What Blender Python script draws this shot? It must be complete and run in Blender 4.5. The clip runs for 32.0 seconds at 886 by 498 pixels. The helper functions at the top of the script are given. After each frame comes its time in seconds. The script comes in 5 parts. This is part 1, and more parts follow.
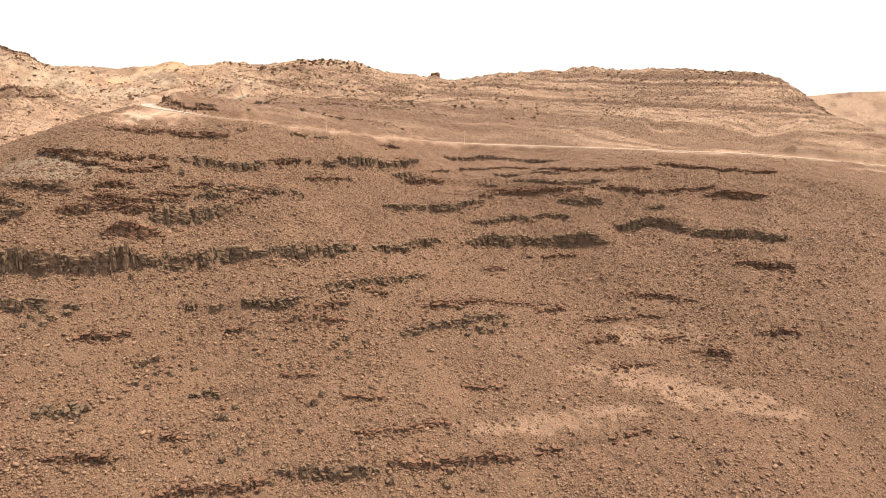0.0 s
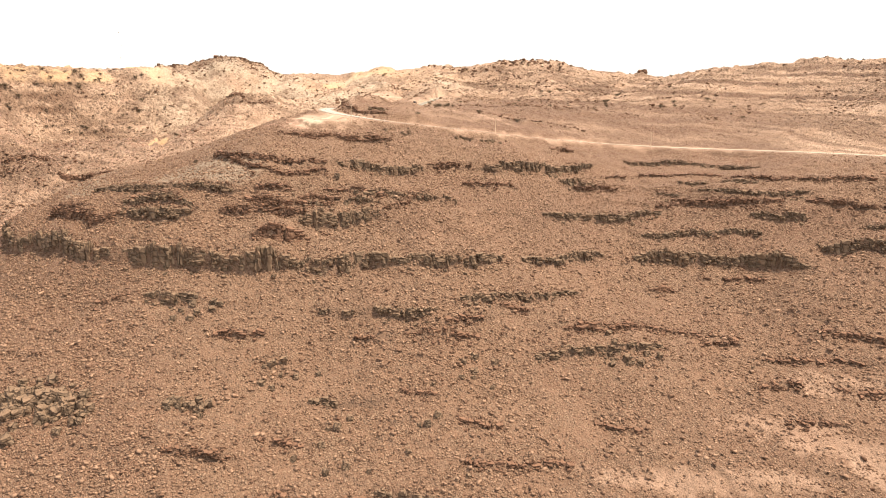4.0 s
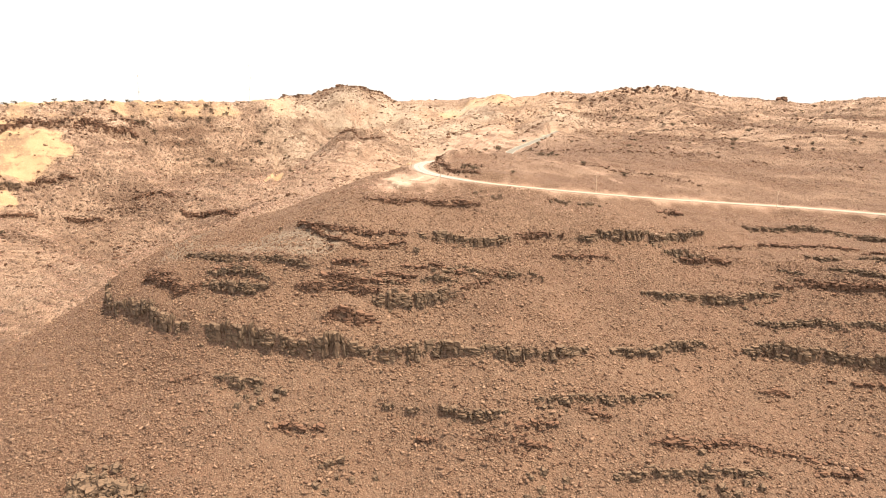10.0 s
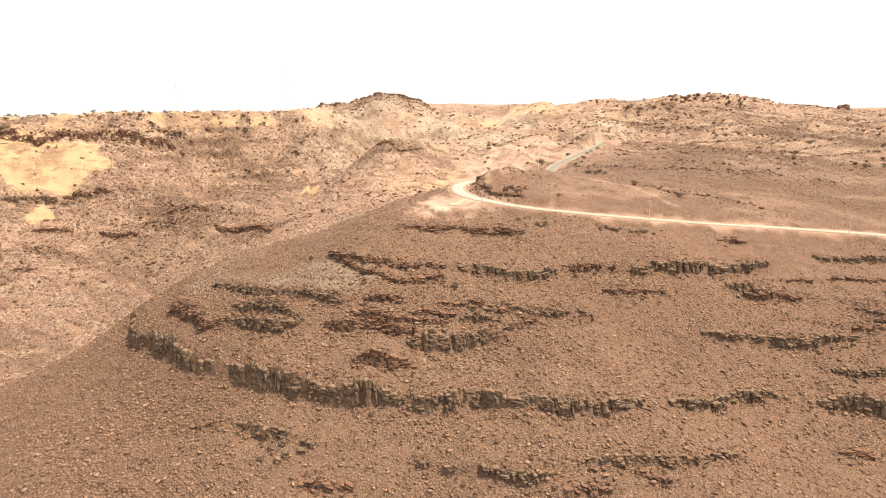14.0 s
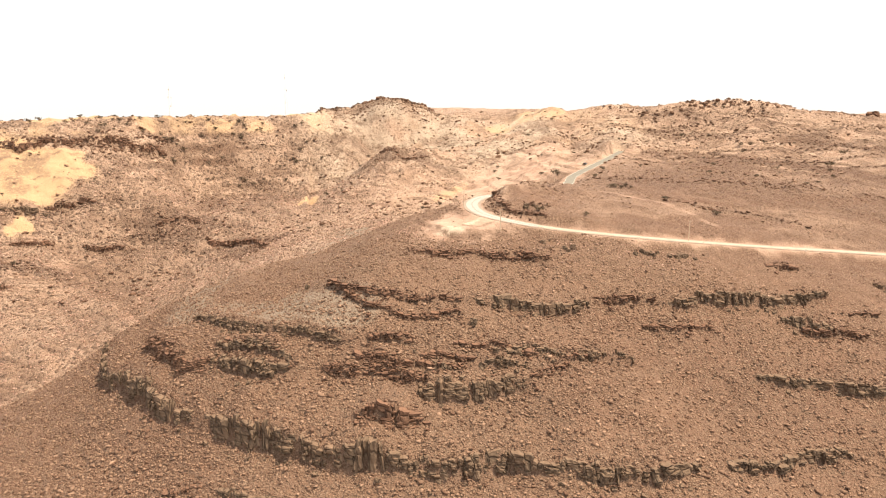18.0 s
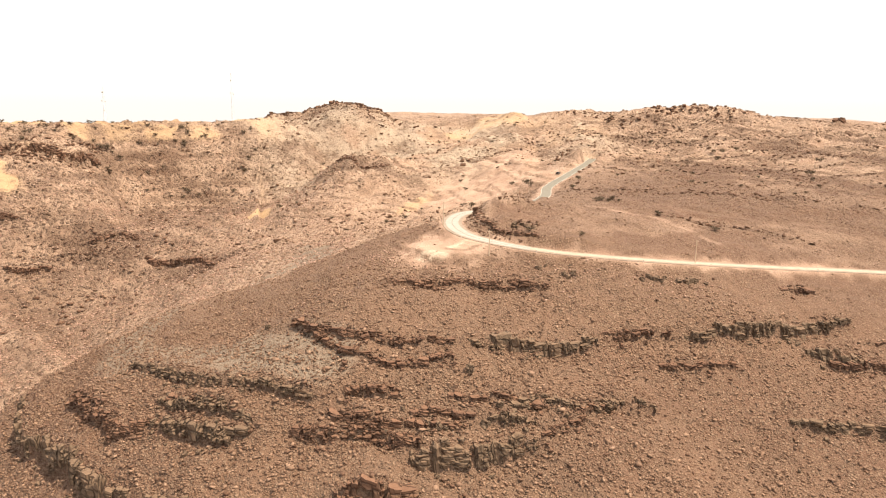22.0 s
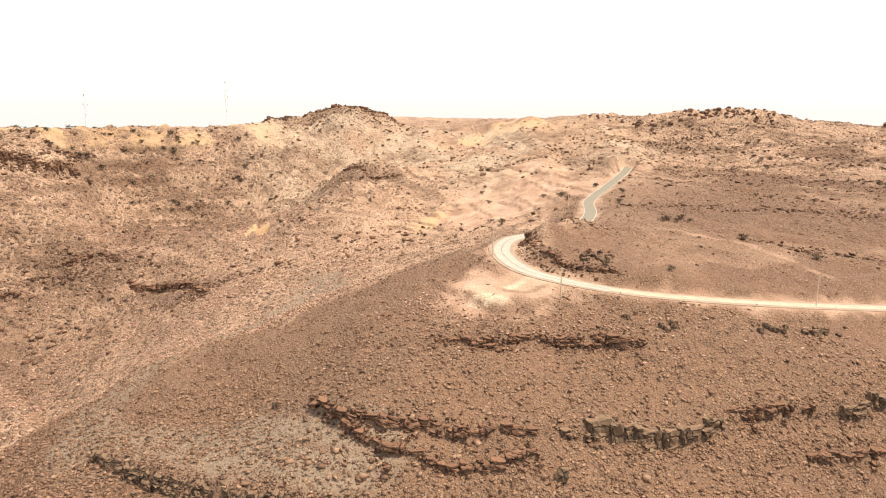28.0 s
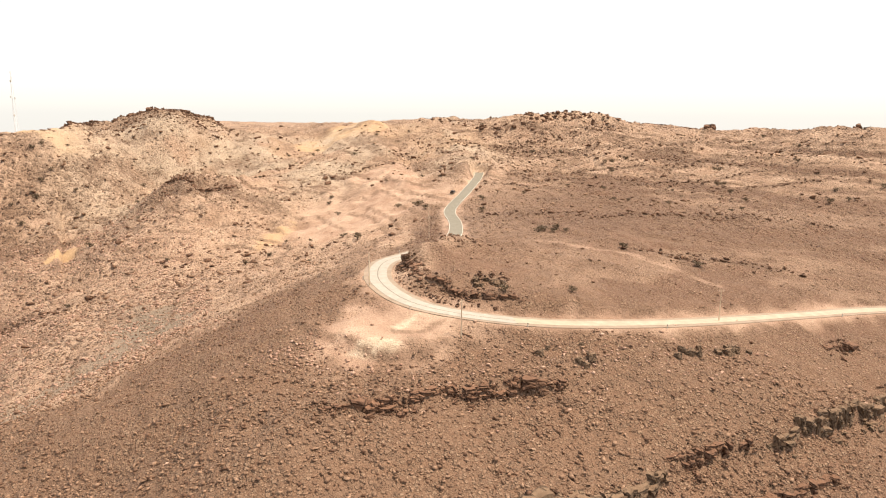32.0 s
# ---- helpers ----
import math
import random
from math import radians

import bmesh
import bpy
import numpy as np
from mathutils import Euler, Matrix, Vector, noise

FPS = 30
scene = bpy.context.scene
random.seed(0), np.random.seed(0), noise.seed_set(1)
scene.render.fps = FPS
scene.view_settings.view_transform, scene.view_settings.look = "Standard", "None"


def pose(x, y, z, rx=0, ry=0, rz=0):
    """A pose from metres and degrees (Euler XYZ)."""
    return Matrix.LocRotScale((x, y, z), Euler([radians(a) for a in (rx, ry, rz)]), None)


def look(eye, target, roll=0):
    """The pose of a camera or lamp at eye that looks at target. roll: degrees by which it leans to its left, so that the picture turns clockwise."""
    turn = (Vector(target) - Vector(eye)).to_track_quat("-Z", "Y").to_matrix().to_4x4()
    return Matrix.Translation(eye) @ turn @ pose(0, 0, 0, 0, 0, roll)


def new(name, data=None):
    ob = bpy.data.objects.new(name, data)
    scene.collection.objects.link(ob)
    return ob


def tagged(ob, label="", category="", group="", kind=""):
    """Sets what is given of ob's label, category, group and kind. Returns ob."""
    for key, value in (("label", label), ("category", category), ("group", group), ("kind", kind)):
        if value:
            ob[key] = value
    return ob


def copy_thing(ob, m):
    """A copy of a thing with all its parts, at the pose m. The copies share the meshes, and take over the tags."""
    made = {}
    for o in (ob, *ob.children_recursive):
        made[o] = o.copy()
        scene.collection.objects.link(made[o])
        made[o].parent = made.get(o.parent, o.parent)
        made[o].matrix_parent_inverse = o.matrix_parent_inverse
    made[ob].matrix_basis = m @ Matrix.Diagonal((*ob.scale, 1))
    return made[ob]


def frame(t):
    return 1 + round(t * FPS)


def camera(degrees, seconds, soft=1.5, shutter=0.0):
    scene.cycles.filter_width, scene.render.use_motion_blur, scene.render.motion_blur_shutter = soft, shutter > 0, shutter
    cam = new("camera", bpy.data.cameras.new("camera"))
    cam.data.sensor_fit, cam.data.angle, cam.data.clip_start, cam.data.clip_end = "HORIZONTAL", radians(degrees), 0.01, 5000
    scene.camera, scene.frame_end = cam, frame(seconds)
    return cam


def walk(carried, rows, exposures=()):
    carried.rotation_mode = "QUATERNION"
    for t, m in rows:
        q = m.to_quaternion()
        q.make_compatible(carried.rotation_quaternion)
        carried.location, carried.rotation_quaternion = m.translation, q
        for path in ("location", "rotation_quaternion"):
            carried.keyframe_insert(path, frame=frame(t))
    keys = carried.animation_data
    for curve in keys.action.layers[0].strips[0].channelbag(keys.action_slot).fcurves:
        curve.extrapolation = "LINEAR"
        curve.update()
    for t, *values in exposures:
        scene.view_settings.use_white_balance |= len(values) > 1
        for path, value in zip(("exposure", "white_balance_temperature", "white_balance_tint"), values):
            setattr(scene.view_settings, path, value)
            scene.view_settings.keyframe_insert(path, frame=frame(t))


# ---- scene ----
cam = camera(65.2, 32.0, soft=1.1)
# seconds, place in metres, then yaw to the left, pitch up and lean in degrees
PATH = [
    (0, -51.37, -70.67, 96.40, -32.19, -12.30, 2.04),
    (0.5, -46.74, -70.29, 96.23, -29.52, -12.46, 1.88),
    (1, -42.34, -69.53, 95.90, -26.25, -12.58, 1.68),
    (1.5, -37.72, -68.52, 95.51, -21.72, -12.69, 1.47),
    (2, -32.96, -67.47, 95.33, -18.55, -12.81, 1.29),
    (2.5, -28.81, -66.42, 95.55, -18.20, -12.91, 1.20),
    (3, -25.33, -65.38, 96.01, -17.31, -12.95, 1.12),
    (3.5, -22.27, -64.49, 96.54, -15.27, -12.84, 0.99),
    (5.5, -9.28, -60.92, 103.95, -12.23, -12.81, 0.73),
    (6, -7.61, -59.55, 106.10, -10.75, -12.81, 0.70),
    (6.5, -5.82, -58.14, 108.23, -8.66, -12.79, 0.67),
    (7, -4.02, -56.68, 110.32, -6.28, -12.76, 0.64),
    (7.5, -2.22, -54.98, 112.25, -4.52, -12.72, 0.57),
    (8, -0.64, -53.05, 114.12, -4.57, -12.66, 0.49),
    (8.5, 0.62, -51.03, 116.04, -4.51, -12.59, 0.45),
    (9, 1.59, -48.96, 118.09, -4.39, -12.54, 0.42),
    (9.5, 2.12, -46.77, 120.23, -4.21, -12.49, 0.41),
    (10, 2.34, -44.44, 122.30, -3.15, -12.44, 0.38),
    (10.5, 2.60, -41.94, 124.29, -1.32, -12.38, 0.31),
    (11, 2.86, -39.42, 126.24, -0.23, -12.34, 0.24),
    (11.5, 2.99, -37.22, 127.97, 0.12, -12.37, 0.17),
    (12, 2.91, -35.15, 128.99, 0.15, -12.42, 0.11),
    (12.5, 2.75, -32.66, 129.29, 0.13, -12.42, 0.04),
    (13, 2.67, -29.53, 129.41, 0.15, -12.39, 0.02),
    (13.5, 2.57, -26.01, 129.58, 0.12, -12.37, 0.05),
    (14, 2.37, -22.18, 129.79, 0.07, -12.36, 0.10),
    (14.5, 2.15, -18.08, 129.97, 0.10, -12.34, 0.13),
    (16.5, 0.11, -0.10, 129.97, 0.06, -12.12, 0.19),
    (17, -0.80, 4.28, 130.26, 0.06, -12.11, 0.23),
    (17.5, -1.73, 8.71, 130.45, 0.05, -12.08, 0.25),
    (18, -2.79, 12.96, 130.76, 0.09, -12.06, 0.29),
    (18.5, -4.20, 16.93, 131.21, 0.07, -12.08, 0.38),
    (19, -5.81, 20.99, 131.57, -0.02, -12.09, 0.47),
    (19.5, -7.24, 25.46, 131.65, 0.01, -12.07, 0.49),
    (20, -8.43, 30.12, 131.53, 0.01, -12.02, 0.50),
    (20.5, -9.57, 34.70, 131.44, -2.68, -11.95, 0.51),
    (21, -10.89, 39.15, 131.41, -3.97, -11.87, 0.51),
    (21.5, -12.26, 43.54, 131.39, -4.19, -11.78, 0.49),
    (22, -13.47, 47.93, 131.30, -4.23, -11.70, 0.46),
    (22.5, -14.58, 52.37, 131.19, -4.28, -11.64, 0.43),
    (23, -15.64, 56.96, 131.00, -4.37, -11.59, 0.43),
    (23.5, -16.66, 61.66, 130.71, -4.41, -11.54, 0.46),
    (24, -17.68, 66.30, 130.47, -4.41, -11.50, 0.49),
    (24.5, -18.73, 70.81, 130.33, -4.46, -11.49, 0.51),
    (25, -19.84, 75.26, 130.26, -4.48, -11.48, 0.53),
    (25.5, -21.10, 79.68, 130.30, -4.54, -11.48, 0.56),
    (27.5, -25.05, 97.72, 130.09, -4.64, -11.34, 0.45),
    (28, -25.83, 102.40, 130.08, -4.68, -11.31, 0.41),
    (28.5, -26.64, 107.10, 130.00, -4.69, -11.27, 0.39),
    (29, -27.41, 111.70, 129.92, -4.75, -11.25, 0.38),
    (29.5, -28.03, 116.01, 129.85, -4.70, -11.23, 0.38),
    (30, -28.60, 120.16, 129.80, -5.07, -11.22, 0.38),
    (30.5, -29.29, 124.39, 129.77, -8.03, -11.18, 0.38),
    (31, -30.02, 128.69, 129.76, -11.20, -11.11, 0.37),
    (31.5, -30.67, 133.06, 129.72, -14.83, -11.01, 0.36),
    (32, -31.20, 137.62, 129.58, -18.70, -10.90, 0.34),
]


def eye_pose(x, y, z, yaw, pitch, lean):
    return pose(x, y, z, 90 + pitch, 0, yaw) @ pose(0, 0, 0, 0, 0, lean)


walk(cam, [(t, eye_pose(*p)) for t, *p in PATH], [(0, 0.75), (1.5, 0.88), (3, 1.0), (6, 1.05), (8, 1.08), (11, 0.98), (14, 0.92), (17, 0.91), (22, 0.82), (25, 0.81), (28, 0.78), (32, 0.68)])

# ---- light: a hazy white desert sky and one soft sun ----
SUN_BEARING, SUN_HEIGHT = 108.0, 66.0
world = bpy.data.worlds.new("world")
scene.world = world
world.use_nodes = True
wn, wl = world.node_tree.nodes, world.node_tree.links
wn.clear()
sky = wn.new("ShaderNodeTexSky")
sky.sky_type, sky.sun_disc = "NISHITA", False
sky.sun_elevation, sky.sun_rotation = radians(SUN_HEIGHT), radians(SUN_BEARING)
sky.air_density, sky.dust_density, sky.altitude = 1.0, 2.0, 400
bg_sky, bg_haze = wn.new("ShaderNodeBackground"), wn.new("ShaderNodeBackground")
add, wout = wn.new("ShaderNodeAddShader"), wn.new("ShaderNodeOutputWorld")
bg_sky.inputs["Strength"].default_value = 0.055
bg_haze.inputs["Color"].default_value = (1.0, 0.955, 0.89, 1)
bg_haze.inputs["Strength"].default_value = 0.5
wl.new(sky.outputs[0], bg_sky.inputs["Color"])
wl.new(bg_sky.outputs[0], add.inputs[0])
wl.new(bg_haze.outputs[0], add.inputs[1])
wl.new(add.outputs[0], wout.inputs["Surface"])
sun_data = bpy.data.lights.new("sun", "SUN")
sun_data.energy, sun_data.angle, sun_data.color = 4.0, radians(3.0), (1.0, 0.885, 0.735)
sun = new("sun", sun_data)
b, e = radians(SUN_BEARING), radians(SUN_HEIGHT)
sun.matrix_world = look((math.sin(b) * math.cos(e) * 900, math.cos(b) * math.cos(e) * 900, math.sin(e) * 900), (0, 0, 0))


# ---- materials ----
class Nodes:
    """Short hand for one node material."""

    def __init__(self, name):
        self.mat = bpy.data.materials.new(name)
        self.mat.use_nodes = True
        self.t = self.mat.node_tree
        self.bsdf = next(n for n in self.t.nodes if n.type == "BSDF_PRINCIPLED")
        self.pos = self.t.nodes.new("ShaderNodeTexCoord").outputs["Object"]

    def node(self, kind, **settings):
        n = self.t.nodes.new(kind)
        for key, value in settings.items():
            setattr(n, key, value)
        return n

    def put(self, value, socket):
        if hasattr(value, "is_output"):
            self.t.links.new(value, socket)
        else:
            socket.default_value = value

    def noise(self, scale, detail=4.0, rough=0.55, stretch=None, vector=None):
        n = self.node("ShaderNodeTexNoise")
        src = vector or self.pos
        if stretch:
            m = self.node("ShaderNodeMapping")
            self.put(src, m.inputs["Vector"])
            m.inputs["Scale"].default_value = stretch
            src = m.outputs[0]
        self.put(src, n.inputs["Vector"])
        n.inputs["Scale"].default_value, n.inputs["Detail"].default_value, n.inputs["Roughness"].default_value = scale, detail, rough
        return n.outputs["Fac"]

    def cells(self, scale, feature="F1", out="Distance"):
        n = self.node("ShaderNodeTexVoronoi", feature=feature)
        self.put(self.pos, n.inputs["Vector"])
        n.inputs["Scale"].default_value = scale
        return n.outputs[out]

    def ramp(self, fac, lo, hi):
        n = self.node("ShaderNodeMapRange")
        n.clamp = True
        self.put(fac, n.inputs["Value"])
        n.inputs["From Min"].default_value, n.inputs["From Max"].default_value = lo, hi
        return n.outputs[0]

    def mix(self, fac, a, b, mode="MIX"):
        n = self.node("ShaderNodeMix", data_type="RGBA", blend_type=mode)
        self.put(fac, n.inputs[0])
        self.put(a, n.inputs[6])
        self.put(b, n.inputs[7])
        return n.outputs[2]

    def math(self, op, a, b=0.0):
        n = self.node("ShaderNodeMath", operation=op)
        self.put(a, n.inputs[0])
        self.put(b, n.inputs[1])
        return n.outputs[0]

    def attr(self, name):
        return self.node("ShaderNodeAttribute", attribute_name=name).outputs["Fac"]

    def chance(self):
        return self.node("ShaderNodeObjectInfo").outputs["Random"]

    def island(self):
        return self.node("ShaderNodeNewGeometry").outputs["Random Per Island"]

    def done(self, colour, rough=0.9, bump=None, depth=0.1, metal=0.0):
        self.put(colour, self.bsdf.inputs["Base Color"])
        self.put(rough, self.bsdf.inputs["Roughness"])
        self.put(metal, self.bsdf.inputs["Metallic"])
        self.bsdf.inputs["Specular IOR Level"].default_value = 0.25
        if bump is not None:
            b = self.node("ShaderNodeBump")
            b.inputs["Strength"].default_value = 1.0
            b.inputs["Distance"].default_value = depth
            self.put(bump, b.inputs["Height"])
            self.t.links.new(b.outputs[0], self.bsdf.inputs["Normal"])
        return self.mat


def rgb(r, g, b):
    return (r, g, b, 1)


def ground_material():
    n = Nodes("desert_ground")
    big, mid, fine = n.noise(0.012, 3), n.noise(0.09, 5), n.noise(0.9, 6, 0.65)
    col = n.mix(n.ramp(mid, 0.3, 0.7), rgb(0.109, 0.052, 0.027), rgb(0.182, 0.093, 0.05))
    col = n.mix(n.ramp(big, 0.35, 0.65), col, rgb(0.15, 0.07, 0.036))
    col = n.mix(n.attr("red"), col, n.mix(n.ramp(mid, 0.3, 0.7), rgb(0.098, 0.04, 0.02), rgb(0.15, 0.065, 0.034)))
    col = n.mix(n.attr("pale"), col, n.mix(n.ramp(mid, 0.3, 0.7), rgb(0.42, 0.252, 0.158), rgb(0.68, 0.462, 0.31)))
    col = n.mix(n.attr("sand"), col, rgb(0.521, 0.336, 0.168))
    col = n.mix(n.attr("grey"), col, n.mix(n.ramp(fine, 0.35, 0.65), rgb(0.19, 0.148, 0.104), rgb(0.26, 0.208, 0.15)))
    col = n.mix(n.attr("dust"), col, n.mix(n.ramp(mid, 0.35, 0.65), rgb(0.37, 0.218, 0.142), rgb(0.58, 0.39, 0.27)))
    col = n.mix(n.attr("chalk"), col, n.mix(n.ramp(fine, 0.35, 0.65), rgb(0.5, 0.375, 0.255), rgb(0.66, 0.525, 0.375)))
    # thrown stones at two sizes, paler and darker; dark soil between paints crevice shade
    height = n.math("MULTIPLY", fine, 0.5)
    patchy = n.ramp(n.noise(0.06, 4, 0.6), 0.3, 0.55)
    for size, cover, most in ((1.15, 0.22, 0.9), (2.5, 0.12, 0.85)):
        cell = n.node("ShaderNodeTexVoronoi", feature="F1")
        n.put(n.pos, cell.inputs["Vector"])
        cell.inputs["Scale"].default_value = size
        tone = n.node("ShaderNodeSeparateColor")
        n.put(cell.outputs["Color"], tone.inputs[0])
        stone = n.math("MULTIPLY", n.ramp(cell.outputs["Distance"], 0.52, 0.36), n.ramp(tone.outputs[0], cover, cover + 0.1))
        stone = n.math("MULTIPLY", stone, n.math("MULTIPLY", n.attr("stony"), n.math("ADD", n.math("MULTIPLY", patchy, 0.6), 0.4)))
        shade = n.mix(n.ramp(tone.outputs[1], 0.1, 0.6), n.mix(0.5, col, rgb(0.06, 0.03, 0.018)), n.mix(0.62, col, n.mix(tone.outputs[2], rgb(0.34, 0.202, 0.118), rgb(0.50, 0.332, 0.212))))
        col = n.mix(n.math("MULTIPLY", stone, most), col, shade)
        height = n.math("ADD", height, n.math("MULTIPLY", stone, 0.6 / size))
    # blocks of a metre or two on the far slopes
    for size, cover in ((0.34, 0.45), (0.62, 0.35)):
        cell = n.node("ShaderNodeTexVoronoi", feature="F1")
        n.put(n.pos, cell.inputs["Vector"])
        cell.inputs["Scale"].default_value = size
        tone = n.node("ShaderNodeSeparateColor")
        n.put(cell.outputs["Color"], tone.inputs[0])
        stone = n.math("MULTIPLY", n.ramp(cell.outputs["Distance"], 0.48, 0.34), n.ramp(tone.outputs[0], cover, cover + 0.05))
        stone = n.math("MULTIPLY", n.math("MULTIPLY", stone, n.attr("blocks")), n.ramp(n.noise(0.045, 4, 0.6), 0.3, 0.48))
        shade = n.mix(tone.outputs[1], rgb(0.1, 0.052, 0.032), n.mix(0.45, col, rgb(0.23, 0.13, 0.08)))
        col = n.mix(n.math("MULTIPLY", stone, 0.9), col, shade)
        height = n.math("ADD", height, n.math("MULTIPLY", stone, 0.9 / size))
    rock = n.mix(n.ramp(fine, 0.3, 0.7), rgb(0.11, 0.058, 0.036), rgb(0.24, 0.135, 0.08))
    col = n.mix(n.math("MULTIPLY", n.attr("rock"), n.ramp(n.noise(0.5, 5), 0.3, 0.5)), col, rock)
    speck = n.noise(4.0, 4, 0.7)
    col = n.mix(n.ramp(speck, 0.25, 0.75), n.mix(0.45, col, rgb(0.03, 0.016, 0.01)), n.mix(0.2, col, rgb(0.7, 0.48, 0.32)))
    height = n.math("ADD", height, n.math("MULTIPLY", speck, 0.18))
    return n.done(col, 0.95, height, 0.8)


def rock_material(name, dark, light, dust):
    n = Nodes(name)
    a, f = n.noise(0.7, 5, 0.6), n.noise(3.5, 6, 0.7)
    bed = n.noise(1.0, 4, 0.6, stretch=(0.4, 0.4, 5.0))
    col = n.mix(n.ramp(a, 0.3, 0.7), dark, light)
    col = n.mix(n.math("MULTIPLY", n.ramp(bed, 0.5, 0.7), 0.5), col, dark)
    col = n.mix(n.math("MULTIPLY", n.math("POWER", n.chance(), 2.0), 0.55), col, n.mix(0.5, dust, light))
    col = n.mix(n.math("MULTIPLY", n.island(), 0.25), col, light)
    up = n.node("ShaderNodeSeparateXYZ")
    n.put(n.node("ShaderNodeNewGeometry").outputs["Normal"], up.inputs[0])
    col = n.mix(n.math("MULTIPLY", n.math("MULTIPLY", n.ramp(up.outputs[2], 0.55, 0.95), n.ramp(f, 0.35, 0.65)), 0.4), col, dust)
    crack = n.ramp(n.cells(0.9, "DISTANCE_TO_EDGE"), 0.0, 0.07)
    col = n.mix(crack, n.mix(0.55, col, rgb(0.02, 0.012, 0.009)), col)
    height = n.math("ADD", n.math("ADD", n.math("MULTIPLY", f, 0.5), bed), crack)
    return n.done(col, 0.92, height, 0.34)


def plain_material(name, a, b, scale=3.0, rough=0.8, depth=0.02, metal=0.0):
    n = Nodes(name)
    f = n.noise(scale, 5, 0.6)
    return n.done(n.mix(n.ramp(f, 0.3, 0.7), a, b), rough, n.noise(scale * 6, 4), depth, metal)


def stone_material(name, dark, light, tint):
    n = Nodes(name)
    pick = n.island()
    col = n.mix(pick, dark, light)
    col = n.mix(n.math("MULTIPLY", n.ramp(n.noise(2.5, 5), 0.35, 0.7), 0.5), col, tint)
    return n.done(col, 0.92, n.noise(5.0, 5, 0.7), 0.1)


GROUND = ground_material()
LEDGE = rock_material("dark_bedded_rock", rgb(0.08, 0.05, 0.03), rgb(0.25, 0.166, 0.103), rgb(0.23, 0.132, 0.076))
BROWN = rock_material("brown_bedded_rock", rgb(0.075, 0.038, 0.024), rgb(0.24, 0.132, 0.078), rgb(0.24, 0.12, 0.067))
STONE = stone_material("loose_stone", rgb(0.1, 0.05, 0.029), rgb(0.36, 0.224, 0.14), rgb(0.27, 0.15, 0.09))
PALE_STONE = stone_material("pale_stone", rgb(0.26, 0.14, 0.09), rgb(0.52, 0.34, 0.24), rgb(0.42, 0.25, 0.17))
CONCRETE = plain_material("pale_road_surface", rgb(0.31, 0.272, 0.218), rgb(0.40, 0.355, 0.29), 0.6, 0.85)
DUSTY_ROAD = plain_material("sandy_road_surface", rgb(0.36, 0.28, 0.2), rgb(0.46, 0.37, 0.27), 0.4, 0.92)
ASPHALT = plain_material("worn_asphalt", rgb(0.17, 0.15, 0.11), rgb(0.23, 0.2, 0.15), 0.5, 0.9)
SHOULDER = plain_material("dusty_shoulder", rgb(0.25, 0.18, 0.125), rgb(0.33, 0.25, 0.18), 0.4, 0.95)
PAINT = plain_material("white_road_paint", rgb(0.4, 0.35, 0.28), rgb(0.54, 0.48, 0.4), 1.5, 0.7)
TAR = plain_material("dark_joint", rgb(0.16, 0.12, 0.09), rgb(0.24, 0.19, 0.14), 2.0, 0.85)
TIMBER = plain_material("weathered_pole", rgb(0.5, 0.36, 0.24), rgb(0.62, 0.47, 0.33), 2.0, 0.8)
STEEL = plain_material("pale_grey_steel", rgb(0.66, 0.64, 0.62), rgb(0.76, 0.74, 0.72), 2.0, 0.5, 0.005)
GLASSY = plain_material("glazed_ceramic", rgb(0.2, 0.15, 0.12), rgb(0.26, 0.2, 0.16), 8.0, 0.3)
LEAF = plain_material("dry_leaf", rgb(0.1, 0.068, 0.04), rgb(0.18, 0.125, 0.075), 1.2, 0.8)
TWIG = plain_material("dry_twig", rgb(0.09, 0.06, 0.04), rgb(0.14, 0.1, 0.065), 4.0, 0.9)
CARPAINT = plain_material("dark_car_paint", rgb(0.03, 0.02, 0.018), rgb(0.045, 0.032, 0.028), 2.0, 0.35)
RUBBER = plain_material("tyre_rubber", rgb(0.02, 0.02, 0.02), rgb(0.035, 0.033, 0.03), 6.0, 0.8)
WINDOW = plain_material("car_glass", rgb(0.02, 0.025, 0.03), rgb(0.03, 0.035, 0.04), 2.0, 0.08, 0.0)


# ---- ground: heights along bearings from a station in the valley, in metres ----
STATION = (0.0, -70.0)
RANGES = [0, 60, 100, 130, 160, 190, 215, 235, 255, 275, 295, 315, 335, 355, 380, 410, 440, 480, 520, 560, 600, 650, 700, 760, 830, 920, 1050]
BEARINGS, HEIGHTS = [], []


def section(bearing, heights):
    BEARINGS.append(bearing)
    HEIGHTS.append(heights)


section(-90, [-50.1, -52.4, -51.8, -50.6, -49.2, -47.6, -46.2, -45.1, -43.8, -42.4, -40.9, -39.3, -37.6, -35.7, -33.1, -29.7, -26, -20.5, -14.5, -8.1, -1.5, 6.5, 14.1, 22.7, 31.7, 41.8, 54.3])
section(-65, [-50.1, -51.2, -48.9, -45.9, -42.7, -39.8, -37.8, -36.4, -35.1, -34, -32.8, -31.7, -30.3, -28.5, -25.8, -21.4, -15.8, -6.4, 4.7, 16.6, 28.4, 41.7, 53, 64.3, 75.4, 87.2, 100.8])
section(-50, [-50.1, -50.3, -46.5, -41.6, -36, -31, -27.6, -25.5, -23.9, -22.9, -22.3, -22.2, -22.5, -22.9, -23.2, -22.4, -19.6, -12.2, -1.2, 12.4, 26.9, 43.4, 57.7, 73.2, 88.1, 102.1, 115.5])
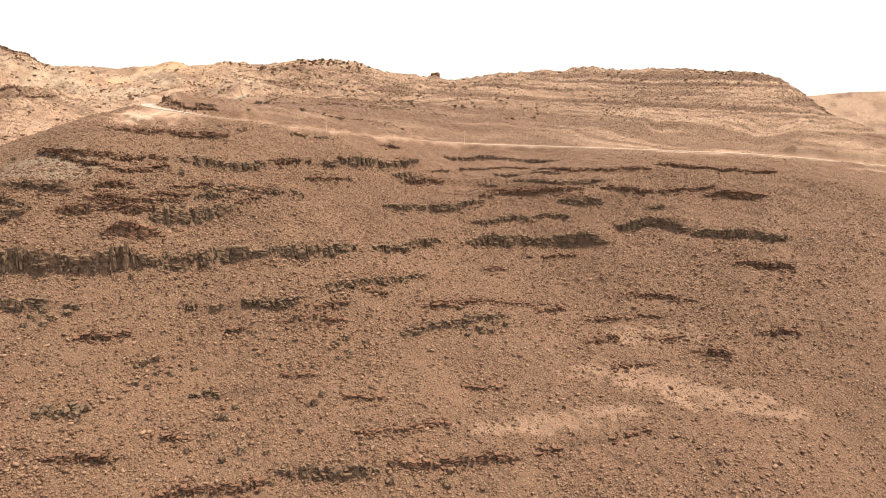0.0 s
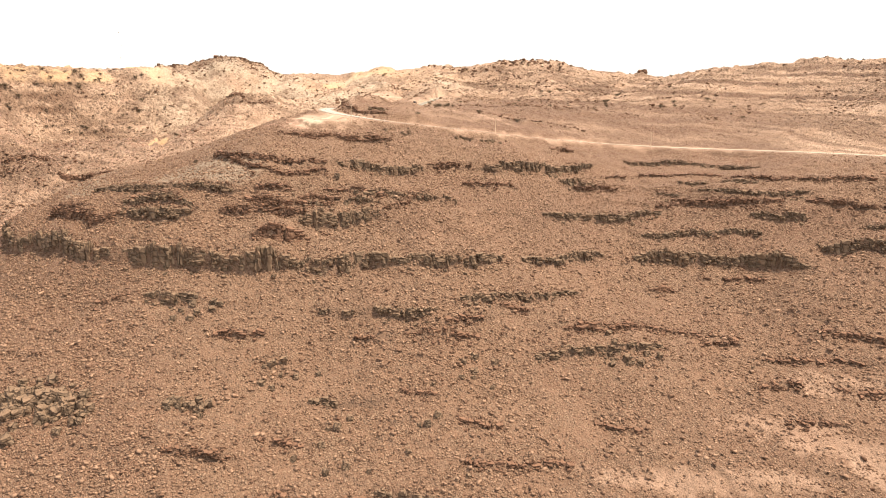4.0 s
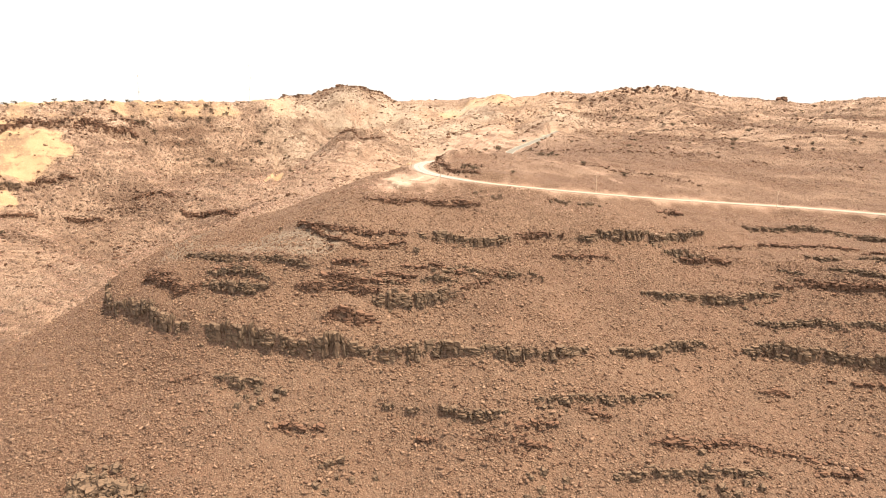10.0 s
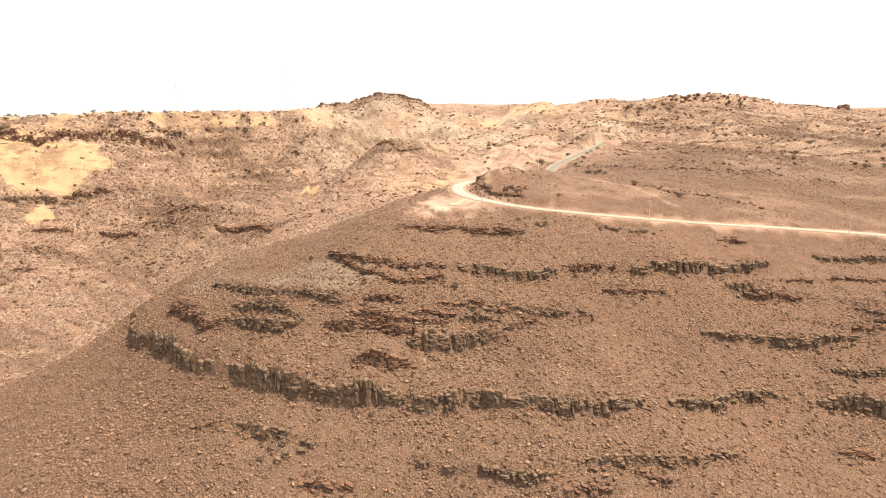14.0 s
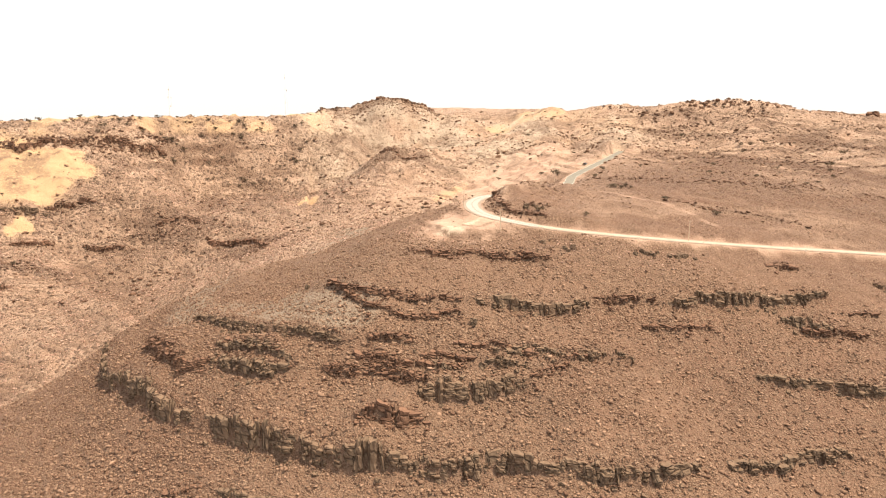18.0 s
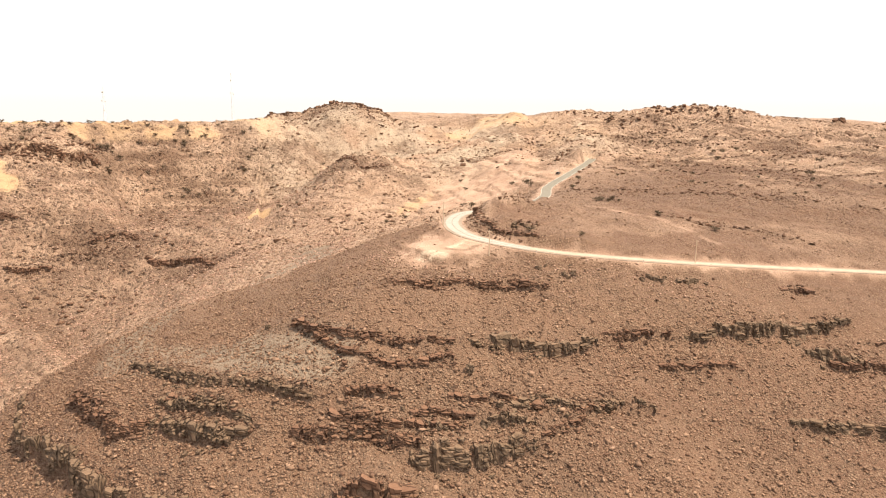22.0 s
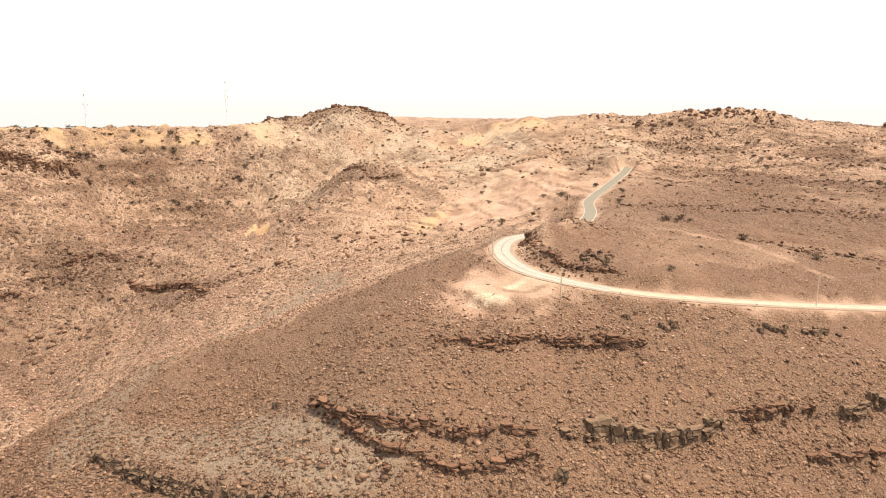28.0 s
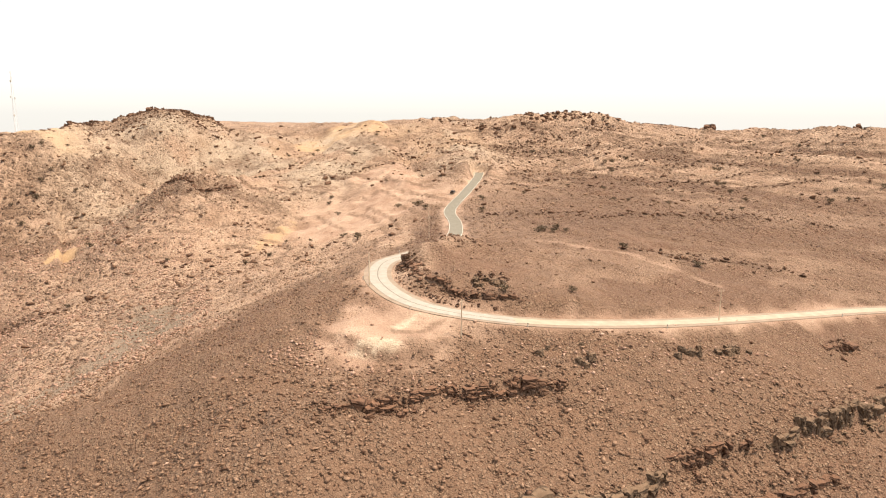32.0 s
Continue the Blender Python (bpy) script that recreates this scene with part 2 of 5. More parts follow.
section(-42, [-50.1, -49.8, -45.3, -39, -31.7, -24.9, -20.3, -17.4, -14.9, -13.4, -12.5, -12.7, -13.7, -15.6, -18.1, -20.3, -20.5, -15.9, -6.4, 5.4, 17.2, 34.6, 56.1, 78.3, 95.9, 108.9, 119.3])
section(-36, [-50.1, -49.4, -44.4, -37, -28.2, -19.8, -13.9, -9.7, -5.9, -3.4, -2.3, -2, -3.2, -5.6, -9.2, -12.4, -13.5, -11, -1.6, 12.4, 26.5, 47.7, 72, 94, 107.5, 113.9, 119.8])
section(-31, [-50.1, -49.1, -43.7, -35.5, -25.3, -15.3, -7.9, -1.7, 4.9, 8.4, 8.5, 8.6, 7.9, 5.8, 2, -1.9, -3.5, -3, 5, 20, 33.7, 61.1, 90.5, 111.2, 117, 114.6, 118.1])
section(-27, [-50.1, -48.8, -43.2, -34.4, -23.1, -11.6, -2.8, 4.8, 12.9, 16.5, 16, 16.1, 16.9, 16.7, 13.6, 8.1, 5.2, 3.5, 8.2, 21.1, 31.3, 66.9, 99.5, 120.8, 121.8, 112.2, 115])
section(-23, [-50.1, -48.4, -42.8, -33.4, -21.1, -7.8, 2.5, 10.1, 16.8, 19.6, 21.6, 24.6, 27.7, 30.6, 28.5, 21.5, 15.5, 9.2, 14, 10.2, 22.8, 71.6, 95, 120.6, 124.8, 110.8, 112.5])
section(-20, [-50.1, -48.2, -42.5, -32.8, -19.7, -5.3, 5.9, 13.6, 18.8, 21.6, 29.3, 36.9, 40.6, 43.6, 40.6, 32.1, 24.8, 13.4, 15.5, 13.8, 32.8, 63.7, 75.9, 116, 125.2, 110.5, 112.1])
section(-17, [-50.1, -47.9, -42.2, -32.1, -18.6, -3.3, 8.7, 16.9, 22.6, 28.3, 40.7, 50.9, 53.5, 54.7, 50.5, 41.4, 33.7, 22.8, 21.4, 24.2, 41, 47.5, 47.2, 99.2, 123.1, 112.4, 113.2])
section(-14, [-50.1, -47.6, -41.9, -31.6, -17.8, -2, 10.2, 20, 28, 37.3, 50.8, 58.7, 59.1, 60.1, 56.9, 48.5, 42, 35.9, 32, 34.1, 46.3, 51, 42.2, 88.1, 119.6, 113.9, 115])
section(-11, [-50.1, -47.3, -41.5, -31, -17.1, -1.8, 10.6, 22.7, 33.5, 44.5, 58.2, 63.1, 62.2, 64.3, 61.6, 54.3, 49, 47.4, 43.8, 44.7, 51.4, 50.2, 50.2, 79, 109.7, 116, 117.1])
section(-8, [-50.1, -46.9, -41.2, -30.4, -16.5, -1.8, 10.1, 24.5, 38, 49.4, 64.1, 71, 69.8, 70.7, 67.8, 60.6, 55.2, 53.2, 52.8, 53.4, 60, 61.3, 60.6, 72.1, 106.4, 124.6, 119.9])
section(-4, [-50.1, -46.4, -40.6, -29.5, -15.6, -1.5, 9.3, 25.4, 41.8, 53.3, 68.5, 78.5, 79.3, 79.7, 78.1, 71.4, 65.5, 61.4, 59, 58.9, 69.7, 81.8, 76.2, 74.6, 129.8, 133.7, 120.3])
section(0, [-50.1, -45.8, -39.6, -28.3, -14.3, -0.1, 10.7, 25, 40.1, 53.1, 67.9, 75.7, 79.9, 84.5, 86, 81, 75.5, 69.4, 64.3, 61.6, 65.6, 81.1, 84.7, 87.7, 113, 121.6, 116.5])
section(4, [-50.1, -45.2, -38.2, -26.8, -12.9, 1.6, 13.2, 26.4, 38.9, 51.2, 62.4, 69.9, 78.2, 86.7, 89.9, 87.1, 83.1, 77.3, 73, 71.8, 74.7, 85.2, 92.1, 97, 105.3, 116.9, 115])
section(8, [-50.1, -44.5, -36.5, -25.2, -11.6, 2.5, 14.1, 28, 41.7, 51.2, 57.3, 67.3, 78.3, 85.5, 88.4, 89.1, 87.4, 83.7, 82.2, 84.4, 88.3, 94.9, 98.4, 104.3, 120.1, 114.2, 114.9])
section(12, [-50.1, -43.8, -34.7, -23.5, -10.7, 2, 12.3, 24.6, 37.6, 45.5, 50.1, 61.8, 73.9, 77.5, 82.2, 87.1, 88.1, 86.9, 87.1, 90.3, 93.4, 96.4, 100.1, 107.7, 119.7, 116.6, 116.5])
section(17, [-50.1, -43, -32.4, -21.2, -9.9, 1.1, 10.5, 20.1, 28.9, 34.5, 39.1, 51.1, 64.8, 71.9, 76.7, 81.4, 86, 87.5, 87.6, 89.6, 91.5, 95.6, 104.8, 125.5, 130.8, 122.9, 118.8])
section(22, [-50.1, -42.1, -30.2, -18.8, -8.9, 0.6, 9.9, 17.8, 22.2, 27.1, 35.6, 45.5, 53.9, 63.4, 70.3, 75.4, 81.5, 87.1, 87.9, 89.2, 91, 96.2, 105.6, 119.2, 126.8, 123.5, 118.1])
section(28, [-50.1, -41.3, -27.9, -15.9, -7.2, 0.4, 7.9, 14.3, 17.2, 21.2, 30.1, 42.6, 51.8, 57, 62.4, 69.4, 76.2, 83, 87.3, 92.2, 98.2, 106, 111.4, 118.2, 120.4, 118.6, 112.9])
section(34, [-50.1, -40.6, -26.1, -13.2, -4.8, 1.3, 5.9, 11.1, 15.5, 19, 25.9, 43, 57, 61.3, 64.4, 69.8, 75.3, 81, 86.7, 96.3, 108.6, 120.4, 121.6, 118, 118.2, 113.6, 105.9])
section(40, [-50.1, -40.2, -25.1, -11.1, -2.4, 0.9, 6.9, 11.4, 19.1, 29, 35.7, 47, 60.2, 67.5, 73.6, 78.4, 82, 86.5, 91.2, 103, 117.4, 126.6, 125.5, 119.4, 113.6, 107.7, 100.9])
section(46, [-50.1, -40.1, -25.1, -10.5, -0, 0.6, 7.6, 14.6, 22.5, 32.6, 42, 50, 58.7, 67.6, 77.4, 83.8, 89.1, 98.4, 109.3, 120.4, 126.6, 127, 122.5, 114.7, 106.7, 99.9, 95.2])
section(52, [-50.1, -40.3, -26.4, -12.8, -0, 0.9, 10, 19.7, 29.1, 37.7, 45.3, 51.1, 56.8, 63.5, 71.7, 80.9, 90.8, 104, 117.8, 123, 122.5, 117.2, 109.8, 100.9, 92.9, 87.8, 86.6])
section(58, [-50.1, -40.8, -28.8, -18.4, -11.6, -5.3, 8, 19.7, 28.7, 37.2, 45.3, 50.4, 54.1, 57.8, 63.3, 73.9, 88.7, 99.6, 104.5, 105.4, 102.2, 95.5, 88, 79.7, 73.8, 72.2, 74.5])
section(66, [-50.1, -41.9, -33, -27.8, -27, -17.9, -3.2, 8.2, 18, 26.4, 33.4, 38.8, 42.9, 46.3, 51.1, 59.3, 68.5, 75.2, 75.2, 70.9, 65.4, 61.3, 58.2, 54.5, 52.6, 54.2, 58.4])
section(80, [-50.1, -44.3, -40.5, -39.5, -38, -31.4, -22.5, -14.8, -7.4, -0.8, 5, 10.1, 14.5, 18.3, 22.6, 27, 30.5, 33.4, 35, 35.7, 36.7, 38.9, 41.2, 42.1, 41.9, 41.5, 41.8])
section(100, [-50.1, -47.8, -47.8, -48, -46.8, -43.7, -39.9, -36.5, -32.8, -29.3, -25.8, -22.5, -19.4, -16.4, -13, -9.3, -5.9, -1.7, 2.3, 6, 9.5, 13.4, 16.4, 18.8, 20.1, 20.2, 18.9])


def slopes(x, y):
    """Gentle end slopes for curves through (x, y), along the first axis."""
    h = np.diff(x).reshape(-1, *([1] * (y.ndim - 1)))
    d = np.diff(y, axis=0) / h
    m = np.zeros_like(y)
    w1, w2 = 2 * h[1:] + h[:-1], h[1:] + 2 * h[:-1]
    same = d[:-1] * d[1:] > 0
    m[1:-1] = np.where(same, (w1 + w2) / (w1 / np.where(same, d[:-1], 1) + w2 / np.where(same, d[1:], 1)), 0)
    m[0], m[-1] = d[0], d[-1]
    return m


def curve_through(x, y, at):
    """Values of smooth curves through the rows of y at the places x, read at the places given."""
    x, y, at = np.asarray(x, float), np.asarray(y, float), np.clip(at, x[0], x[-1])
    m = slopes(x, y)
    k = np.clip(np.searchsorted(x, at, side="right") - 1, 0, len(x) - 2)
    h = (x[k + 1] - x[k])
    t = (at - x[k]) / h
    shape = (-1,) + (1,) * (y.ndim - 1)
    t, h = t.reshape(shape), h.reshape(shape)
    return (y[k] * (1 + 2 * t) * (1 - t) ** 2 + m[k] * h * t * (1 - t) ** 2 + y[k + 1] * t * t * (3 - 2 * t) + m[k + 1] * h * t * t * (t - 1))


def hashed(i, j, seed):
    v = np.sin(i * 127.1 + j * 311.7 + seed * 74.7) * 43758.5453
    return v - np.floor(v)


def value_noise(x, y, seed=0):
    """Smooth noise from -1 to 1 with features one unit wide."""
    i, j = np.floor(x), np.floor(y)
    u, v = x - i, y - j
    u, v = u * u * (3 - 2 * u), v * v * (3 - 2 * v)
    a, b = hashed(i, j, seed), hashed(i + 1, j, seed)
    c, d = hashed(i, j + 1, seed), hashed(i + 1, j + 1, seed)
    return 2 * (a + (b - a) * u + (c - a) * v + (a - b - c + d) * u * v) - 1


def fractal(x, y, size, octaves=3, seed=0):
    out, gain = 0, 1.0
    for k in range(octaves):
        out = out + gain * value_noise(x / size + 13.7 * k, y / size - 7.3 * k, seed + k)
        size, gain = size / 2.1, gain * 0.5
    return out


def step(v, lo, hi):
    t = np.clip((v - lo) / (hi - lo), 0, 1)
    return t * t * (3 - 2 * t)


cols = np.concatenate([np.arange(-100, -50, 2.0), np.arange(-50, 66, 0.19), np.arange(66, 111, 2.0)])
rows = np.concatenate([np.arange(2, 60, 6.0), np.arange(60, 100, 1.6), np.arange(100, 392, 0.7), np.arange(392, 520, 1.1),
                       np.arange(520, 780, 1.7), np.arange(780, 1050, 4.0), np.geomspace(1050, 4600, 40)])
BASE = curve_through(RANGES, np.array(HEIGHTS, float).T, rows)
BASE = curve_through(BEARINGS, BASE.T, cols)
BEAR, RNG = np.meshgrid(cols, rows, indexing="ij")
GX, GY = STATION[0] + RNG * np.sin(np.radians(BEAR)), STATION[1] + RNG * np.cos(np.radians(BEAR))
# far country: low tablelands that fall away
BASE = BASE + step(RNG, 1050, 2400) * (-38 + 24 * fractal(GX, GY, 900, 2, 40))
# the tableland west of the peak lies level
mesa = step(RNG, 1500, 2300) * step(BEAR, 46, 53)
BASE = BASE * (1 - mesa) + mesa * (128 + 26 * step(BEAR, 55, 63) + 5 * fractal(GX, GY, 500, 2, 44))
west = step(RNG, 560, 640) * (1 - step(BEAR, -9, -5))
BASE = BASE - west * np.maximum(BASE - 112.0, 0) * 0.9
rim = step(BEAR, -23, -17) * (1 - step(BEAR, -8, -5)) * step(RNG, 730, 800) * (1 - step(RNG, 850, 930))
BASE = BASE + rim * np.maximum(111 - BASE, 0)
BASE = BASE - 30 * step(RNG, 790, 930) * (1 - step(BEAR, -11, -8)) - 45 * step(RNG, 930, 1500) * (1 - step(BEAR, -8, 0))
BASE = BASE + 9 * step(BEAR, 47, 60) * step(RNG, 300, 372) * (1 - step(RNG, 420, 470))
# the crests as they stand against the sky
CREST = [(-100, -1.3), (-26.6, -1.3), (-23.8, 1.5), (-19.8, 1.9), (-18.1, 1.9), (-16, 2.7), (-12, 5.1), (-10.9, 6.8), (-9, 8.1), (-8.2, 1.5), (-7.3, 0.2), (-5.7, -2.8), (-4.4, -2.9), (-2.7, -7.9), (-1.7, -4.9), (-0.8, -8.8), (0.7, -4.6), (2.1, -5.1), (4.5, -3.7), (5.3, 0.1), (7.4, 1.1), (8.7, -4.3), (9.8, -1.3), (10.8, 3.3), (11.7, 5.2), (13.6, -0.4), (15.5, -5.3), (16.5, -5.4), (18.2, -4.8), (19.9, -0.8), (21.4, -2.1), (22, -0.7), (23.5, -3), (25.2, -2), (27.1, -3), (28.5, -3.8), (29.6, -4.3), (31.7, -0.6), (33, 0.3), (35.1, 0.1), (45, 0), (100, 0)]
BASE = BASE + np.where((BEAR > -10) & (BEAR < 6), step(RNG, 690, 820), step(RNG, 560, 670)) * np.interp(BEAR, [c[0] for c in CREST], [c[1] for c in CREST])
# the spur breaks off to the west
brink = RNG - np.interp(BEAR, [-34, -30, -26, -21, -17], [397, 388, 366, 365, 354])
BASE = BASE - 12 * step(brink, 4, 30) * (1 - step(RNG, 425, 475)) * step(BEAR, -37, -32) * (1 - step(BEAR, -17.5, -15))
# the eastern hill ends in a steep shoulder
east = step(RNG, 400, 520) * step(BEAR, 53.5, 65) * (1 - step(RNG, 1200, 1600))
BASE = BASE - east * np.maximum(BASE - 62, 0) * 0.8

# ---- the road: x, y, z along its middle ----
ROAD = [(420, 60, 65), (340, 120, 69.5), (301, 160, 72), (266, 200, 71.5), (237, 250, 70), (206, 284, 69), (169, 292, 70.5), (125, 286.5, 74),
        (78, 277, 79), (46, 275, 82.3), (31, 277, 84), (20, 281, 85.5), (13, 287, 86.5), (9.5, 297, 87.3), (9.5, 311, 87.8), (15, 327, 88),
        (25, 338, 87.6), (42, 356, 86.4), (56, 382, 85), (70, 420, 83.6), (79, 453, 84.5), (101, 491, 88.3), (124, 532, 92), (135, 556, 93.5)]


def smooth_line(points, gap):
    """The same line, rounded and cut into even steps."""
    p = np.array(points, float)
    k = np.concatenate([[0], np.cumsum(np.linalg.norm(np.diff(p[:, :2], axis=0), axis=1))])
    m = np.zeros_like(p)
    m[1:-1] = (p[2:] - p[:-2]) / (k[2:] - k[:-2])[:, None]
    m[0], m[-1] = (p[1] - p[0]) / (k[1] - k[0]), (p[-1] - p[-2]) / (k[-1] - k[-2])
    at = np.linspace(0, k[-1], int(k[-1] / gap) + 2)
    i = np.clip(np.searchsorted(k, at, side="right") - 1, 0, len(k) - 2)
    h = (k[i + 1] - k[i])[:, None]
    t = ((at - k[i])[:, None]) / h
    return p[i] * (1 + 2 * t) * (1 - t) ** 2 + m[i] * h * t * (1 - t) ** 2 + p[i + 1] * t * t * (3 - 2 * t) + m[i + 1] * h * t * t * (t - 1)


def near_line(x, y, line):
    """Distance to a line and its height beside each place."""
    far, z = np.full(x.shape, 1e9), np.zeros(x.shape)
    for (ax, ay, az), (bx, by, bz) in zip(line[:-1], line[1:]):
        dx, dy = bx - ax, by - ay
        t = np.clip(((x - ax) * dx + (y - ay) * dy) / (dx * dx + dy * dy), 0, 1)
        d = np.hypot(x - ax - t * dx, y - ay - t * dy)
        z = np.where(d < far, az + t * (bz - az), z)
        far = np.minimum(far, d)
    return far, z


ROAD_LINE = smooth_line(ROAD, 2.0)
belt = (RNG > 150) & (RNG < 660) & (BEAR > -6) & (BEAR < 75)
ROAD_FAR, ROAD_Z = np.full(GX.shape, 1e9), np.zeros(GX.shape)
ROAD_FAR[belt], ROAD_Z[belt] = near_line(GX[belt], GY[belt], smooth_line(ROAD, 6.0))
# the bare turning place beside the bend
LOT = np.hypot((GX - 7) / 15.0, (GY - 279) / 10.5)
LOT_Z = 84.3 - 0.02 * (GX - 7) + 0.1 * (GY - 279)

# ---- beds of hard rock that crop out along the slopes ----
LOW = BASE + fractal(GX, GY, 42, 2, 3) * 1.3 + fractal(GX, GY, 12, 2, 9) * 0.55
WAVE = (0.9 * fractal(cols, cols * 0, 2.6, 2, 17) + 0.5 * fractal(cols, cols * 0 + 4, 0.8, 1, 18))[:, None]
BED = LOW + 0.05 * np.maximum(GX, 0) + WAVE
LEDGES = []


def ledge(height, look_, *points):
    """A bed that crops out along a line of places, left to right as one looks uphill, with a face of that height."""
    LEDGES.append((height, look_, points))


# the long band round the nose of the spur
ledge(5.6, "dark", (-133, 268), (-127, 254), (-120, 241), (-109.8, 229.9), (-91.1, 211.7), (-73.8, 201))
ledge(6, "dark", (-72.7, 200.9), (-57.3, 191.3), (-42.3, 184.5), (-28.2, 180), (-13.6, 178.3))
ledge(4.6, "dark", (-13, 177.7), (0.9, 177.9), (16.6, 179.6), (23.9, 177.6))
ledge(3.2, "dark", (25.2, 176.7), (33.8, 174.9), (43.5, 174), (53.6, 175.4), (66.1, 181.2))
ledge(3, "dark", (74.5, 184.9), (88.5, 188.7), (100.7, 192.5), (114.2, 195.8))
ledge(4.2, "dark", (126.1, 192.4), (137.8, 191.2), (150.9, 186.7), (160.1, 183.9))
ledge(4.4, "dark", (159.2, 183.7), (173.4, 174.9), (183.4, 156.1))
ledge(3.6, "dark", (191.5, 163.1), (203.2, 150.7), (209.7, 132))
ledge(3, "dark", (207.1, 131), (215.9, 117.7), (222.8, 107.5), (230.8, 98.6))
# the shelves above it
ledge(2.6, "dark", (-91.5, 250.4), (-80.2, 237.3), (-63.9, 225.8), (-49.1, 217.8), (-40.1, 215), (-28, 212.2))
ledge(2, "brown", (-73.3, 223.9), (-61.9, 216), (-51.5, 212))
ledge(3, "dark", (-71.9, 216.6), (-60.9, 210.4), (-48.8, 208.2))
ledge(2.6, "brown", (-38.2, 207.6), (-29.4, 203.5), (-17.9, 203.6), (-7.7, 199.7))
ledge(5.6, "dark", (-9.3, 197.4), (3.1, 197.4), (15.7, 199.9), (22.5, 200.4))
ledge(4.4, "brown", (-26.6, 188.9), (-16.9, 186.6), (-7.5, 188.3))
ledge(2.6, "brown", (-107.9, 247.5), (-96.4, 231.9), (-85, 218.3), (-76.4, 218.2))
ledge(2.6, "brown", (-26, 212.4), (-12.2, 212.3))
ledge(2.4, "brown", (23.2, 201.3), (35.8, 208.1), (44.2, 213.2), (57.4, 214.4))
ledge(1.6, "brown", (-42, 238), (-28.1, 227.5), (-7.8, 226.3), (6.9, 226))
ledge(3.2, "dark", (8, 225.7), (20.9, 230.2), (32.6, 231), (47.7, 236.7))
ledge(2.6, "brown", (48.9, 236.9), (60.2, 239), (73, 241))
ledge(3.4, "dark", (72.9, 240.4), (93, 245.3), (107.3, 249.5), (123.2, 253.5), (139, 257.9))
ledge(2.6, "brown", (-8, 253.1), (8.7, 255.2), (23.9, 257.5), (37.3, 254.9))
ledge(1.8, "brown", (116.4, 241.3), (127.1, 239.2), (144.8, 237.5))
ledge(3.2, "dark", (97.9, 220.3), (109.6, 218.1), (121.2, 217.2), (129.3, 214.1), (151.4, 213.4))
ledge(2.2, "dark", (158.3, 269.2), (173.6, 265.6), (190.9, 261.6), (203.8, 247.1), (214.2, 231.8))
ledge(1.3, "brown", (-42.3, 239.7), (-29, 224.3), (-12, 220), (2.4, 221.8))
# below the band
ledge(2.8, "dark", (-8.8, 163.7), (2.6, 161.9), (13.6, 160.1), (27.8, 155.5), (36.2, 156.9))
ledge(2.4, "dark", (42, 159), (58.7, 162.2), (74.8, 164.4), (83.7, 167.4), (94.9, 171.7))
ledge(1.3, "brown", (6.1, 153.8), (16.6, 151.4), (32.4, 149.1), (46.6, 148.1))
ledge(2.6, "dark", (63.8, 139.7), (74, 137.6), (84, 136.1), (94, 134.9), (108.6, 135.9))
ledge(4, "dark", (-62.3, 179.1), (-54.3, 175.2), (-45.2, 171.5))
ledge(1.6, "brown", (-78.9, 182.1), (-68, 181.3))
ledge(2.2, "brown", (-26.6, 107.5), (-11.9, 103.2), (2.2, 100.8))
ledge(3.2, "dark", (3.9, 102.8), (16.4, 96.7), (30.6, 91.7))
ledge(2.4, "brown", (34.8, 91.4), (48.1, 85.6), (55.8, 82.8), (71.6, 76.1))
ledge(1.4, "brown", (75.8, 75.2), (87.2, 69.3), (108.9, 61))
ledge(2.2, "dark", (-9.8, 136.3), (2.9, 132.7), (16.4, 130.2))
ledge(1.2, "brown", (17.2, 131.8), (27.7, 128.2))
ledge(2.6, "brown", (-50.8, 119.2), (-41.4, 119), (-32.2, 117.9))
ledge(1.3, "brown", (160.9, 125.3), (171.2, 112.1), (177.5, 101.8))
# thin beds on the eastern slope
ledge(3, "brown", (238.6, 149.2), (248.8, 138.8), (257.5, 128))
ledge(2.2, "dark", (182.4, 192.4), (190.9, 185.3), (199.1, 177.1))
ledge(2.2, "dark", (210.8, 160.1), (222.4, 149.8))
ledge(2, "brown", (203, 104), (209.1, 91.9), (217.8, 84.1))
ledge(2, "brown", (128.5, 110.8), (140.6, 104.8))
ledge(1.6, "brown", (154.8, 83.5), (163.5, 72.9))
ledge(1.6, "brown", (178.1, 72), (187.7, 62.6))
ledge(1.4, "brown", (157.4, 223.2), (176, 205.9), (197.5, 189.5))
ledge(1.4, "dark", (170.8, 222.8), (190.3, 202.1), (214.7, 181.4))
ledge(1.4, "brown", (203.3, 184.2), (226.6, 164), (247.6, 150.1))
ledge(1.3, "brown", (193.6, 229.5), (210.6, 201.1), (239.6, 177.1))
ledge(1.4, "brown", (240.3, 185.1), (261.6, 162.2), (280.8, 140.4))
# more shelves on the nose
ledge(2.4, "dark", (-74.5, 224.3), (-65.8, 218.1), (-55.1, 212.7), (-47.7, 209.6))
ledge(2, "dark", (-75.5, 219.1), (-64.3, 211.8), (-53.5, 207.5))
ledge(2.6, "brown", (-108, 244.2), (-94.4, 227.5), (-83.1, 217.8))
ledge(1.8, "brown", (-29.4, 207.7), (-22.8, 205.4), (-14.3, 206.2))
ledge(1.8, "brown", (-9.7, 207.6), (-1.7, 206.7), (6.3, 207.1))
ledge(2, "dark", (15.1, 206.7), (26.2, 210.8), (33.6, 209.5))
ledge(2.4, "dark", (38.4, 210.2), (49.4, 215.9), (58.7, 214.2))
ledge(2.6, "dark", (3.4, 204.4), (11.4, 205.1), (21.8, 203.5))
